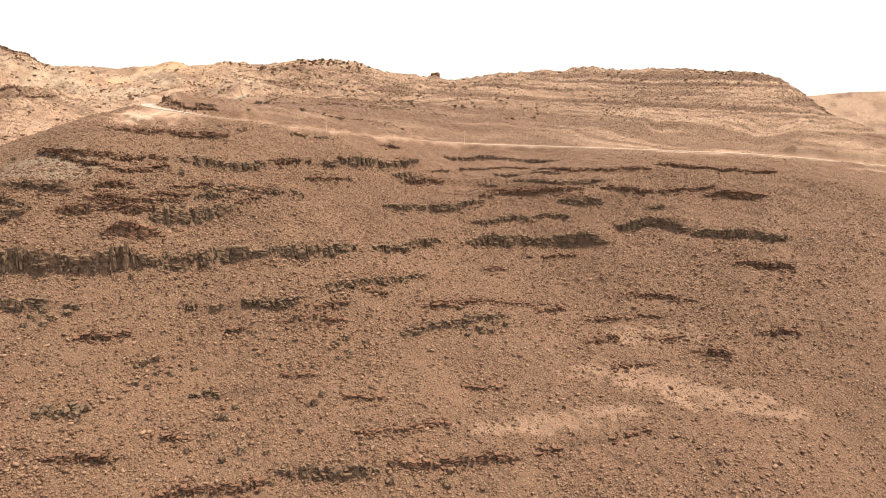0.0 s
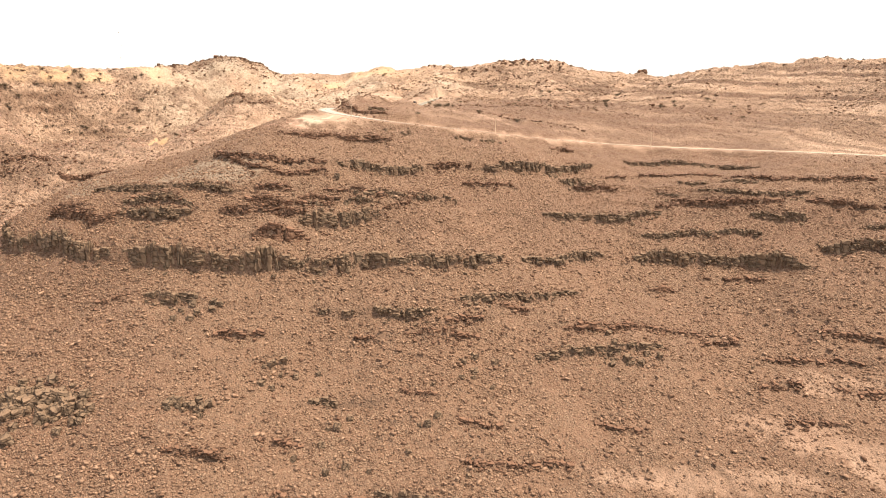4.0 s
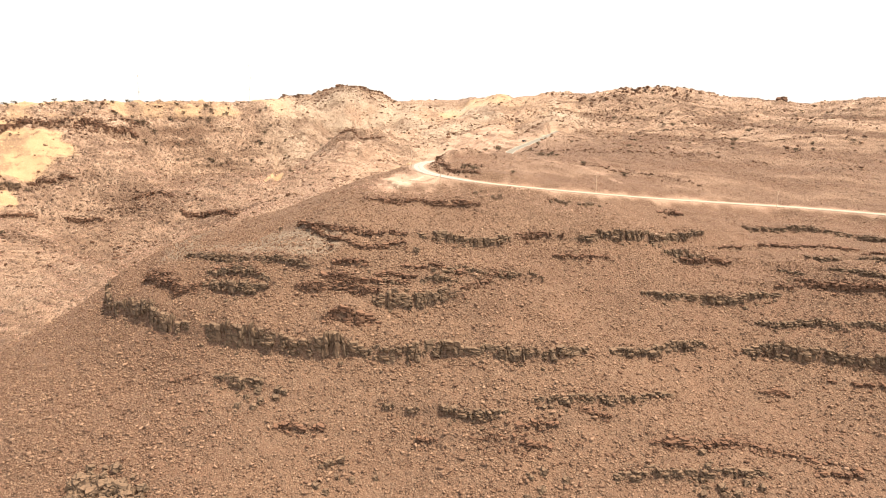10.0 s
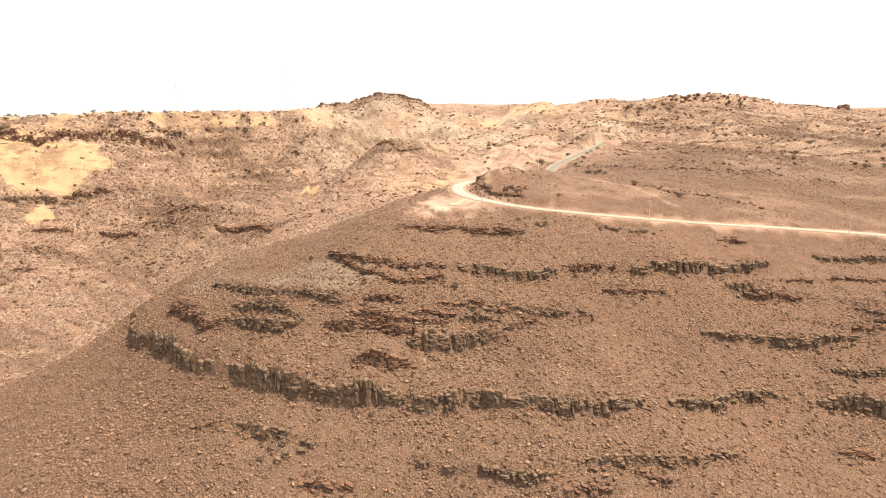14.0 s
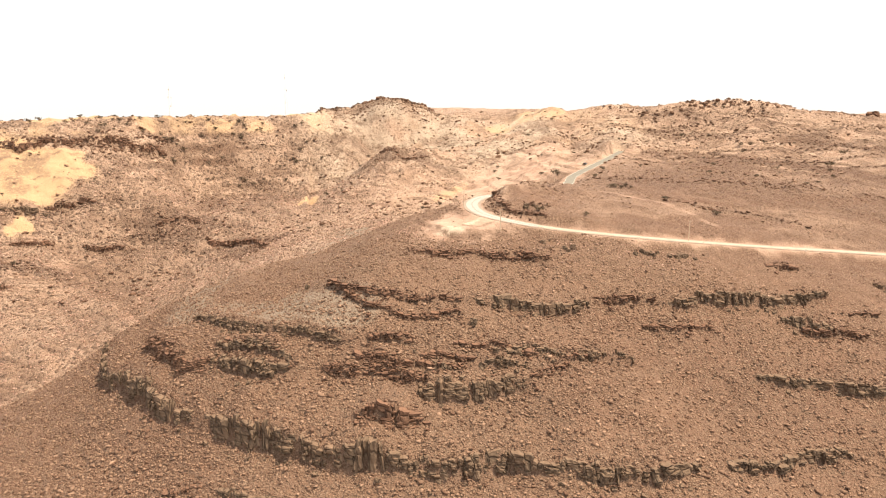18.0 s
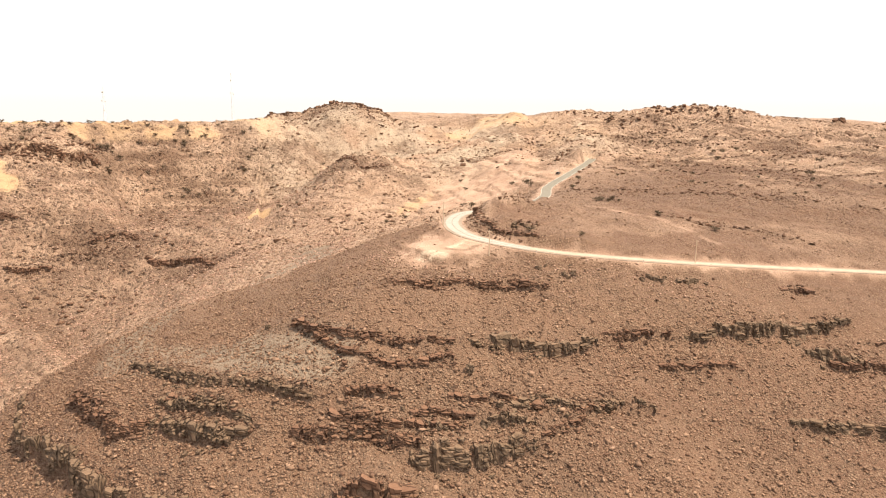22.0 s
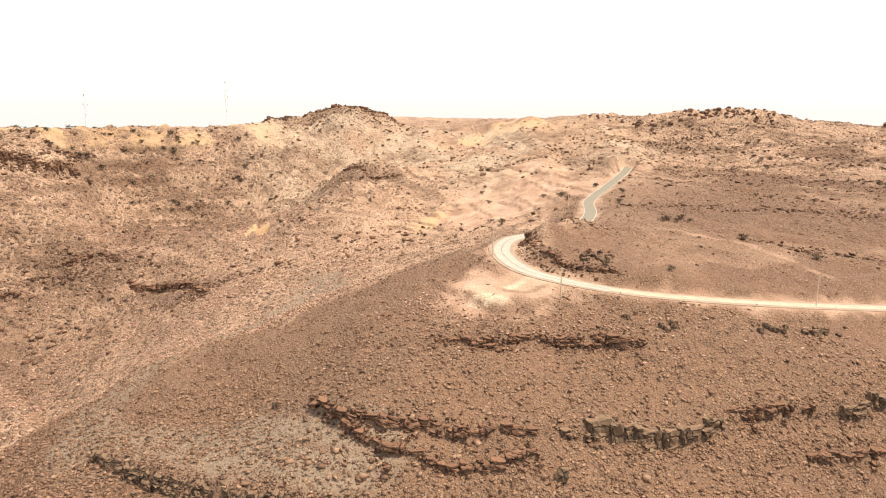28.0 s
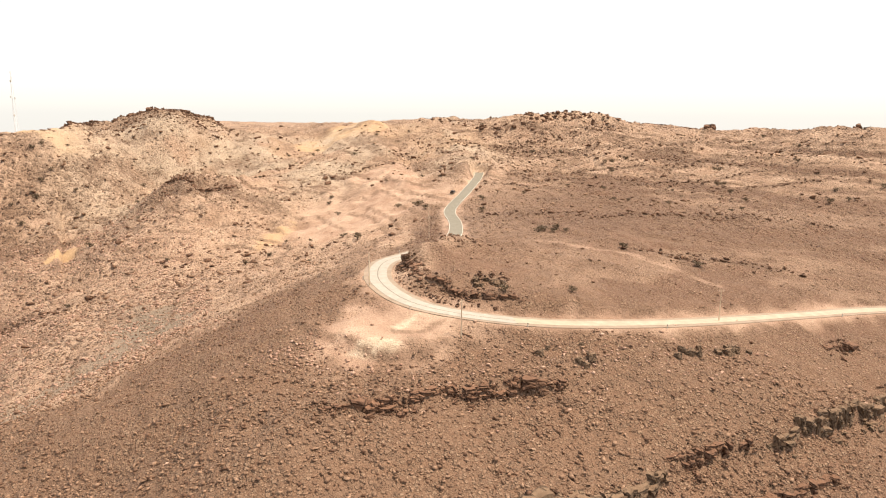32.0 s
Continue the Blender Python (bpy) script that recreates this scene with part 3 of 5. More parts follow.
ledge(1.4, "brown", (-16.1, 251.4), (-1.2, 253.1))
ledge(1.4, "brown", (120.5, 270.3), (137.8, 274))
ledge(3, "dark", (114.7, 242.9), (123.7, 242.9), (130, 240.2))
ledge(1.5, "brown", (-26.5, 206.7), (-13.7, 204.9), (3.2, 204.2))
ledge(1.3, "brown", (1.1, 210.9), (16.3, 210.3), (29.1, 207.1))
ledge(1.2, "brown", (63.7, 231.2), (88, 235.4))
# thin broken beds low on the slope
ledge(1.1, "brown", (57.9, 158.6), (69.2, 158.1))
ledge(1.2, "brown", (75.6, 148.2), (91.4, 146.3), (111, 152.3))
ledge(1.4, "brown", (122.6, 135.2), (140.1, 134.7))
ledge(2.2, "brown", (127.9, 175.5), (135.9, 173))
ledge(1, "brown", (-38.7, 159.1), (-22.6, 157.3))
ledge(1.4, "brown", (140.9, 220.1), (164.7, 214.4), (180.3, 202.1), (189.6, 195.7))
ledge(1.3, "dark", (171.1, 235.5), (189.4, 224.3), (199.8, 211.2))
ledge(1.2, "brown", (141, 248.1), (170.2, 248.2), (194.5, 232.4))
ledge(1.2, "dark", (157.3, 227.9), (175.6, 213.4), (193, 201.1))
ledge(1.8, "dark", (135.5, 201.3), (159.5, 195.5), (182, 182.8))
ledge(1.2, "brown", (146.4, 178.2), (163.8, 172.1), (170.8, 164.6))
ledge(1.2, "brown", (35.8, 152.2), (64.6, 157.7))
ledge(1.2, "brown", (79.1, 148.3), (109.1, 147.5), (137.3, 137.2))
ledge(1.2, "brown", (136.9, 123.1), (158.2, 110.4), (167.4, 97.8))
ledge(1.2, "brown", (146.3, 98.2), (160, 90.8))
ledge(1.2, "brown", (31.6, 118.9), (45.1, 114.3))
ledge(1.2, "brown", (72.4, 111.3), (86.2, 102))
ledge(1.2, "brown", (122.9, 92.5), (138, 87.3))
ledge(1.3, "brown", (29.5, 104.2), (46, 99.8), (60.1, 97.1))
ledge(1.2, "brown", (-28.2, 122.2), (-13, 120.9))
# the road cut inside the bend
ledge(1.3, "brown", (20, 322), (19, 312), (20.5, 301), (24, 293), (31, 286.5), (40, 283))
# across the valley
ledge(5, "brown", (-361.3, 553.5), (-329, 543.1), (-305.7, 555.6), (-281.1, 572.3))
ledge(7, "brown", (-279.8, 572.5), (-260.2, 584), (-240.1, 606.6))
ledge(3, "dark", (-323.3, 482.9), (-305.8, 486.6), (-287.5, 495.3))
ledge(2.6, "brown", (-285.1, 499.4), (-255.4, 508.8))
ledge(3, "brown", (-291.6, 463.8), (-267.9, 473.3))
ledge(2, "brown", (-252.1, 482.9), (-228.4, 487.8))
ledge(2.6, "brown", (-209.2, 502.3), (-192.4, 513.3), (-177.6, 504.4))
ledge(3, "brown", (-169, 486.7), (-139.6, 476.6), (-116, 449))
ledge(1.6, "brown", (-56, 572), (-38, 566), (-18, 571))
ledge(1.6, "brown", (-277.6, 412.4), (-262.9, 413.1))

H = LOW.copy()
FACE = np.zeros_like(H)
TRACES = []  # every bed in steps of about a metre: x, y, uphill x, uphill y
for nth, (height, look_, points) in enumerate(LEDGES):
    line = smooth_line([(x, y, 0.0) for x, y in points], 1.0)[:, :2]
    d = np.gradient(line, axis=0)
    d /= np.linalg.norm(d, axis=1)[:, None]
    up = np.stack([-d[:, 1], d[:, 0]], -1)
    far = 1.0 if line[:, 1].mean() < 330 else 1.8
    along = np.arange(len(line)) * 1.0
    # the edge runs in and out, more where the bed is thick
    sway = far * (0.9 * fractal(along, along * 0 + nth * 7.7, 9.0, 3, 17) + 0.35 * fractal(along, along * 0 + nth * 3.1, 2.4, 1, 18))
    line = line + up * sway[:, None]
    TRACES.append(np.column_stack([line, up]))
    wide = height * 1.9 + 2.0
    reach = 1.6 * wide + 3
    near = np.flatnonzero(((GX > line[:, 0].min() - reach) & (GX < line[:, 0].max() + reach) & (GY > line[:, 1].min() - reach) & (GY < line[:, 1].max() + reach)).ravel())
    gx, gy = GX.ravel()[near], GY.ravel()[near]
    best, side, where = np.full(len(near), 1e9), np.zeros(len(near)), np.zeros(len(near), int)
    for k in range(0, len(line), 2):
        dx, dy = gx - line[k, 0], gy - line[k, 1]
        dist = dx * dx + dy * dy
        hit = dist < best
        best[hit], where[hit] = dist[hit], k
        side[hit] = (dx * up[k, 0] + dy * up[k, 1])[hit]
    off = np.sqrt(best)
    beyond = np.sqrt(np.maximum(best - side * side, 0))  # past either end
    ends = np.minimum(where, len(line) - 1 - where)
    gate = np.clip(0.25 + ends / 9.0, 0, 1) * (1 - step(beyond, 1.5, 5.0)) * np.clip(0.85 + 0.5 * fractal(where * 1.0, where * 0.0 + nth, 14.0, 2, 21), 0.3, 1.2)
    H.ravel()[near] += gate * height * (step(side, -0.4, 0.4) - 0.3 * step(side, -wide, 0) - 0.7 * step(side, 0, 1.6 * wide)) * (1 - step(off, 1.6 * wide, 1.6 * wide + 2))
    FACE.ravel()[near] = np.maximum(FACE.ravel()[near], gate * step(side, -1.4, -0.4) * (1 - step(side, 0.2, 1.4)) * (off < wide))
# faint thin beds everywhere
for k in range(-4, 48):
    level = k * 2.75 + 1.1 * math.sin(k * 12.9)
    patch = step(fractal(cols, cols * 0 + k * 5.1, 1.6, 3, 60), -0.05, 0.45)[:, None] * ((RNG[:1] > 95) & (RNG[:1] < 800))
    hit = np.nonzero((np.abs(BED - level) < 1.2) & (patch > 0))
    d, patch = BED[hit] - level, np.broadcast_to(patch, H.shape)[hit]
    H[hit] += patch * 0.95 * (step(d, -0.12, 0.12) - step(d, -1.2, 1.2))
    FACE[hit] = np.maximum(FACE[hit], 0.85 * patch * step(d, -0.8, -0.1) * (1 - step(d, 0.05, 0.4)))
# rubble and small relief
rough = np.where(RNG < 520, 1.0, 1.5)
H += rough * (0.5 * fractal(GX, GY, 5.5, 3, 31) + 0.2 * np.abs(fractal(GX, GY, 2.2, 2, 35)))
BASE_RISE = step(BEAR, 0, 6) * (1 - step(BEAR, 21, 27)) * step(RNG, 690, 760)
H += 3.2 * BASE_RISE
# rills down the slopes across the valley
rills = step(RNG, 420, 480) * (1 - step(RNG, 640, 720)) * (1 - step(BEAR, -9, -3))
LEAN = BEAR + (RNG - 500) * 0.035
GULLY = value_noise(LEAN / 2.1, RNG / 260, 111) + 0.6 * value_noise(LEAN / 0.8, RNG / 150, 112)
H += rills * 2.2 * GULLY
# broken crags on the skyline
crag = step(RNG, 560, 640) * (1 - step(RNG, 1000, 1200))
H += crag * (1.6 * fractal(GX, GY, 26, 3, 51) + 2.2 * np.abs(fractal(GX, GY, 11, 3, 55)) - 0.9)
for px, py, pr, ph in ((-84, 800, 26, 2.2), (-58, 806, 16, 1.5), (-118, 800, 26, 6.5), (-148, 796, 22, 5.0), (-36, 800, 28, 5.5), (245, 668, 40, 5.0), (290, 660, 24, 4.0), (362, 618, 8, 4.5), (-36, 580, 50, 9.0), (24, 323, 6, 3.2), (30, 316, 9, 3.2), (36, 330, 11, 5.0), (54, 338, 15, 4.0)):
    far = np.hypot(GX - px, (GY - py) * 0.8) / pr
    H += ph * np.exp(-far * far * 1.6) * (1 + 0.5 * fractal(GX, GY, 9, 2, 58))
# the ground falls away from the outer edge of the road
shown = ROAD_LINE[(ROAD_LINE[:, 0] > 46) & (ROAD_LINE[:, 1] < 294)]
turn_of, out_of = np.degrees(np.arctan2(shown[:, 0], shown[:, 1] + 70)), np.hypot(shown[:, 0], shown[:, 1] + 70)
order = np.argsort(turn_of)
outer = (ROAD_FAR < 22) & (BEAR > 9) & (BEAR < 58) & (RNG < np.interp(BEAR, turn_of[order], out_of[order]))
H = np.where(outer, np.minimum(H, ROAD_Z - 0.25 - 0.1 * np.maximum(ROAD_FAR - 4, 0) + 0.15 * fractal(GX, GY, 4, 2, 33)), H)
# and rises evenly above its inner edge
inner = (ROAD_FAR < 60) & (BEAR > 20) & (BEAR < 66) & ~outer
slack = 40 * (1 - step(BEAR, 20, 26)) + 60 * step(BEAR, 52, 66)
H = np.where(inner, np.minimum(H, slack + ROAD_Z + 0.2 + (0.12 + 0.004 * ROAD_FAR) * np.maximum(ROAD_FAR - 4, 0) + 0.35 * fractal(GX, GY, 5, 3, 34)), H)
# bench of the road and the turning place
flat = 1 - step(ROAD_FAR, 3.9, 7.5)
H = H * (1 - flat) + (ROAD_Z - 0.12) * flat
flat = 1 - step(LOT, 0.75, 1.15)
H = H * (1 - flat) + (np.where(ROAD_FAR < 9, np.minimum(ROAD_Z - 0.12, LOT_Z + 0.35 * (9 - ROAD_FAR)), LOT_Z)) * flat


def ground_z(x, y, field=None):
    """Height of the finished ground, or another field, at places x, y."""
    field = H if field is None else field
    x, y = np.asarray(x, float), np.asarray(y, float)
    b, r = np.degrees(np.arctan2(x - STATION[0], y - STATION[1])), np.hypot(x - STATION[0], y - STATION[1])
    i = np.clip(np.searchsorted(cols, b) - 1, 0, len(cols) - 2)
    j = np.clip(np.searchsorted(rows, r) - 1, 0, len(rows) - 2)
    u, v = np.clip((b - cols[i]) / (cols[i + 1] - cols[i]), 0, 1), np.clip((r - rows[j]) / (rows[j + 1] - rows[j]), 0, 1)
    return (field[i, j] * (1 - u) + field[i + 1, j] * u) * (1 - v) + (field[i, j + 1] * (1 - u) + field[i + 1, j + 1] * u) * v


def spot(px, py, rx, ry, turn=0.0):
    c, s = math.cos(radians(turn)), math.sin(radians(turn))
    dx, dy = GX - px, GY - py
    d = np.hypot((dx * c + dy * s) / rx, (dy * c - dx * s) / ry)
    return 1 - step(d + 0.35 * fractal(GX, GY, min(rx, ry) * 0.6, 3, 71), 0.7, 1.1)


LAYERS = {}
across = step(RNG, 400, 470) * (1 - step(BEAR, -9, 2)) + step(RNG, 560, 700) * step(BEAR, -9, 2)
hillside = (1 - step(BEAR, -9, 2)) * (1 - step(H, 84, 104))
LAYERS["pale"] = np.clip(across * (0.72 - 0.34 * hillside + (0.45 + 0.2 * hillside) * fractal(GX, GY, 55, 4, 81)), 0, 1)
strata = fractal(GX / 55, BED / 2.6, 1.0, 3, 77) * step(RNG, 340, 400)
LAYERS["pale"] = np.clip(LAYERS["pale"] * 1.15 + 0.16 * step(RNG, 350, 420) + 0.75 * step(strata, 0.1, 0.7) - 0.55 * step(-strata, 0.1, 0.7), 0, 1)
flats = step(RNG, 470, 540) * (1 - step(RNG, 830, 900)) * step(BEAR, -14, -5) * (1 - step(BEAR, 11, 17))
banks = step(RNG, 400, 460) * (1 - step(RNG, 580, 660)) * step(BEAR, -18, -9) * (1 - step(BEAR, 2, 6))
LAYERS["pale"] = np.clip(LAYERS["pale"] + 0.7 * flats + 0.5 * banks, 0, 1)
# pale soil past the spur crest; colour also carries the hollow's stronger light
beyond = step(RNG - np.interp(BEAR, [-40, -30, -21, -15, -8, 0, 3], [400, 395, 372, 372, 385, 420, 470]) + 14 * fractal(GX, GY, 26, 4, 106), 0, 16) * (1 - step(BEAR, 1, 5)) * (1 - step(RNG, 600, 720))
LAYERS["pale"] = np.clip(np.maximum(LAYERS["pale"], beyond * (0.62 + 0.4 * fractal(GX, GY, 60, 4, 84))), 0, 1)
LAYERS["pale"] = np.clip(LAYERS["pale"] + rills * 0.3 * GULLY, 0, 1)
LAYERS["pale"] *= 1 - 0.22 * (1 - step(BEAR, -14, -8)) * step(RNG, 430, 480) * (1 - step(RNG, 640, 720))
LAYERS["red"] = np.clip((RNG < 380) * (step(BED, 36, 44) * (1 - step(BED, 62, 66)) * step(BEAR, 3, 9) * 0.75 + 0.35 * step(BEAR, 14, 24) + (1 - step(BED, 34, 38)) * step(BED, -30, 0) * 0.33 + 0.9 * (1 - step(BEAR, -17, -12)) * (1 - step(BED, 56, 64))) * (0.8 + 0.5 * fractal(GX, GY, 22, 3, 87)), 0, 1)
LAYERS["red"] = np.clip(LAYERS["red"] + 0.15 * step(LOW, 60, 68) * (RNG > 270) * (RNG < 430) * (0.8 + 0.6 * fractal(GX, GY, 26, 3, 89)) + 0.9 * (1 - 0.6 * flats) * step(-strata, 0.15, 0.7) * (1 - 0.5 * step(RNG, 600, 760)), 0, 1)
LAYERS["red"] = np.clip(LAYERS["red"] + 0.5 * step(fractal(GX, GY, 42, 4, 90), 0.1, 0.6) * step(RNG, 380, 430) * (1 - step(RNG, 600, 680)) * (1 - step(BEAR, -6, 0)), 0, 1)
LAYERS["sand"] = np.maximum.reduce([spot(-328, 522, 58, 37), spot(-294, 481, 9, 10), spot(-109, 550, 7, 13, -20), spot(2, 514, 8, 24, -30) * 0.85,
                                    spot(85, 750, 50, 45) * 0.8, 0.3 * step(fractal(GX, GY, 45, 4, 99), -0.35, 0.4) * flats * step(RNG, 640, 700),
                                    0.8 * step(H, 98, 104) * (1 - step(BEAR, -10, -6)) * step(RNG, 600, 650) * step(fractal(GX, GY, 30, 3, 101), -0.5, 0.3)])
track = smooth_line([(-48, 385, 0), (-62, 362, 0), (-80, 345, 0), (-90, 318, 0), (-96, 290, 0), (-98, 265, 0), (-86, 248, 0), (-62, 238, 0), (-32, 222, 0)], 5.0)
LAYERS["grey"] = np.zeros_like(H)
zone = (BEAR < 0) & (BEAR > -25) & (RNG > 270) & (RNG < 530)
LAYERS["grey"][zone] = 0.95 * spot(-55, 392, 14, 32, 3)[zone]
LAYERS["grey"][zone] += (1 - LAYERS["grey"][zone]) * 0.85 * (1 - step(near_line(GX[zone], GY[zone], track)[0] + 4 * fractal(GX[zone], GY[zone], 14, 3, 83), 4.0, 11.0))
LAYERS["chalk"] = np.maximum.reduce([0.85 * step(fractal(GX, GY, 40, 4, 102), -0.4, 0.4) * flats * step(RNG, 600, 680), spot(7.5, 279, 4.5, 1.6, 30), spot(0, 271.5, 6, 2.2, -10), spot(-4, 279, 3, 1.2, 20) * 0.6])
near_trail = np.full(GX.shape, 1e9)
path = (BEAR > 4) & (BEAR < 24) & (RNG > 380) & (RNG < 800)
near_trail[path] = np.minimum(near_line(GX[path], GY[path], smooth_line([(124, 530, 0), (109, 552, 0), (94, 592, 0), (83, 655, 0), (79, 700, 0)], 6.0))[0],
                              near_line(GX[path], GY[path], smooth_line([(72, 342, 0), (100, 327, 0), (112, 303, 0)], 6.0))[0] + 0.6)
LAYERS["dust"] = np.maximum.reduce([0.4 * spot(126, 86, 22, 7, -38), 0.4 * spot(88, 82, 30, 5, -25), 0.4 * spot(142, 62, 26, 9, -42), 0.35 * spot(150, 100, 20, 6, -40), 0.8 * spot(60, 540, 50, 50, 20), 0.6 * spot(84, 495, 16, 30, -30), 0.8 * spot(38, 492, 24, 22), 0.45 * (1 - step(near_trail, 1.2, 3.8)), 0.9 * (1 - step(LOT + 0.45 * fractal(GX, GY, 8, 4, 85), 0.7, 1.7)), 0.75 * (1 - step(ROAD_FAR + 1.5 * fractal(GX, GY, 5, 2, 86), 3.6, 7.5))])
calm = step(BEAR, 0, 4) * (1 - step(BEAR, 34, 42)) * (1 - step(RNG, 560, 650))
LAYERS["red"] = np.clip(LAYERS["red"] + 0.95 * calm * step(RNG, 345, 385) * (1 - 0.7 * step(RNG, 520, 600)), 0, 1)
LAYERS["pale"] *= 1 - 0.65 * calm * step(BEAR, 5, 9) * step(RNG, 345, 385) * (1 - step(RNG, 520, 600))
BANDS = [(96, 412, 26, 3.5), (128, 388, 34, 4), (165, 378, 40, 4), (118, 331, 16, 3), (140, 325, 22, 4), (170, 531, 26, 4), (130, 496, 14, 3), (225, 603, 60, 6), (229, 483, 50, 5), (232, 543, 44, 4), (172, 631, 40, 5), (260, 440, 50, 5)]
banded = np.maximum.reduce([spot(px, py, rx, ry, -20) for px, py, rx, ry in BANDS])
bare = np.maximum.reduce([spot(-205, 500, 34, 14, -20), spot(-120, 455, 26, 8, 10), spot(-262, 440, 30, 9), spot(-37, 568, 32, 14) * 0.8, spot(-82, 790, 50, 26) * 0.5, spot(-185, 508, 30, 16, -20), spot(-140, 470, 26, 14, -30)])
LAYERS["rock"] = np.clip(FACE + 0.95 * bare + 0.8 * banded + crag * step(fractal(GX, GY, 18, 4, 88), 0.1, 0.8) * 0.7, 0, 1)
LAYERS["blocks"] = step(RNG, 380, 470) * (1 - 0.6 * calm) * (1 - (0.2 + 0.3 * step(BEAR, -9, -2)) * LAYERS["pale"]) * (1 - 0.4 * flats) * (1 - LAYERS["sand"]) * (1 - LAYERS["dust"]) * (1 - LAYERS["grey"])
LAYERS["stony"] = (1 - LAYERS["sand"]) * (1 - LAYERS["dust"]) * (1 - 0.6 * LAYERS["grey"])

count_c, count_r = H.shape
index = np.arange(count_c * count_r).reshape(count_c, count_r)
quads = np.stack([index[:-1, :-1], index[:-1, 1:], index[1:, 1:], index[1:, :-1]], -1).reshape(-1, 4)
# the first column's winding faces down, so turn each face over
quads = quads[:, ::-1]
ground_mesh = bpy.data.meshes.new("ground")
ground_mesh.vertices.add(index.size)
ground_mesh.vertices.foreach_set("co", np.stack([GX, GY, H], -1).astype(np.float32).ravel())
ground_mesh.loops.add(quads.size)
ground_mesh.loops.foreach_set("vertex_index", quads.astype(np.int32).ravel())
ground_mesh.polygons.add(len(quads))
ground_mesh.polygons.foreach_set("loop_start", np.arange(0, quads.size, 4, dtype=np.int32))
ground_mesh.update(calc_edges=True)
for name, layer in LAYERS.items():
    a = ground_mesh.attributes.new(name, "FLOAT", "POINT")
    a.data.foreach_set("value", layer.astype(np.float32).ravel())
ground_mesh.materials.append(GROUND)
ground = tagged(new("ground", ground_mesh), "rust-brown stony desert slopes with thin rock beds", "ground", kind="structure")


# ---- helpers for things ----
rng = np.random.RandomState(7)


def mesh_of(name, verts, faces, material, smooth=False):
    me = bpy.data.meshes.new(name)
    me.from_pydata([tuple(v) for v in verts], [], [tuple(int(i) for i in f) for f in faces])
    me.update()
    me.materials.append(material)
    if smooth:
        me.shade_smooth()
    return me


def thing(name, x, y, z, label, category, group="", turn=0.0):
    ob = new(name)
    ob.matrix_basis = pose(x, y, z, 0, 0, turn)
    ob.empty_display_size = 0.5
    return tagged(ob, label, category, group)


def part(name, data, parent, m=None, label=""):
    """One mesh under a thing or under a part; m is its pose within the parent."""
    if isinstance(data, tuple):
        bm, material = data
        me = bpy.data.meshes.new(name)
        bm.to_mesh(me)
        bm.free()
        me.materials.append(material)
        data = me
    ob = new(name, data)
    ob.parent = parent
    if m is not None:
        ob.matrix_basis = m
    return tagged(ob, label) if label else ob


def box(bm, cx, cy, cz, sx, sy, sz, bevel=0.0):
    made = bmesh.ops.create_cube(bm, size=1.0, matrix=Matrix.LocRotScale((cx, cy, cz), None, (sx, sy, sz)))
    if bevel:
        edges = {e for v in made["verts"] for e in v.link_edges}
        bmesh.ops.bevel(bm, geom=list(edges), offset=bevel, segments=2, affect="EDGES", profile=0.6)
    return bm


def rod(bm, a, b, r0, r1=None, sides=8):
    a, b = Vector(a), Vector(b)
    turn = (b - a).to_track_quat("Z", "Y").to_matrix().to_4x4()
    m = Matrix.Translation((a + b) / 2) @ turn
    bmesh.ops.create_cone(bm, cap_ends=True, segments=sides, radius1=r0, radius2=r0 if r1 is None else r1, depth=(b - a).length, matrix=m)
    return bm


def block_mesh(name, seed, material):
    """A fractured, worn block about one metre each way, with its foot at zero."""
    r = np.random.RandomState(seed)
    bm = bmesh.new()
    bmesh.ops.create_cube(bm, size=1.0)
    bmesh.ops.subdivide_edges(bm, edges=bm.edges[:], cuts=2, use_grid_fill=True)
    skew, off = r.uniform(-0.2, 0.2, 4), r.uniform(0, 50, 3)
    for v in bm.verts:
        p = np.array(v.co) * 2
        p = p * (0.8 + 0.2 / max(np.linalg.norm(p), 0.5))
        p[0] += skew[0] * p[2] * 0.5 + skew[1] * p[1] * 0.4
        p[1] += skew[2] * p[2] * 0.5
        p[2] += skew[3] * p[0] * 0.35 * (p[2] > 0)
        q = Vector(p * 1.1 + off)
        p = p + np.array(noise.noise_vector(q)) * 0.42 + (r.rand(3) - 0.5) * 0.17
        v.co = Vector(p * 0.5) + Vector((0, 0, 0.5))
    me = bpy.data.meshes.new(name)
    bm.to_mesh(me)
    bm.free()
    me.materials.append(material)
    return me


def stone_form(seed, corners):
    """Points and triangles of an angular stone about one metre across."""
    r = np.random.RandomState(seed)
    bm = bmesh.new()
    for k in range(corners):
        v = r.normal(0, 1, 3)
        bm.verts.new(Vector(v / np.linalg.norm(v) * r.uniform(0.72, 1.0)) * 0.85)
    bmesh.ops.convex_hull(bm, input=bm.verts[:])
    bmesh.ops.delete(bm, geom=[v for v in bm.verts if not v.link_faces], context="VERTS")
    for v in bm.verts:
        v.co = Vector((v.co.x * 1.12, v.co.y * 0.84, v.co.z * 0.8 + 0.25 * v.co.x * (seed % 3 - 1)))
    bmesh.ops.triangulate(bm, faces=bm.faces[:])
    bm.verts.index_update()
    bm.verts.ensure_lookup_table()
    out = np.array([v.co[:] for v in bm.verts]), np.array([[v.index for v in f.verts] for f in bm.faces])
    bm.free()
    return out


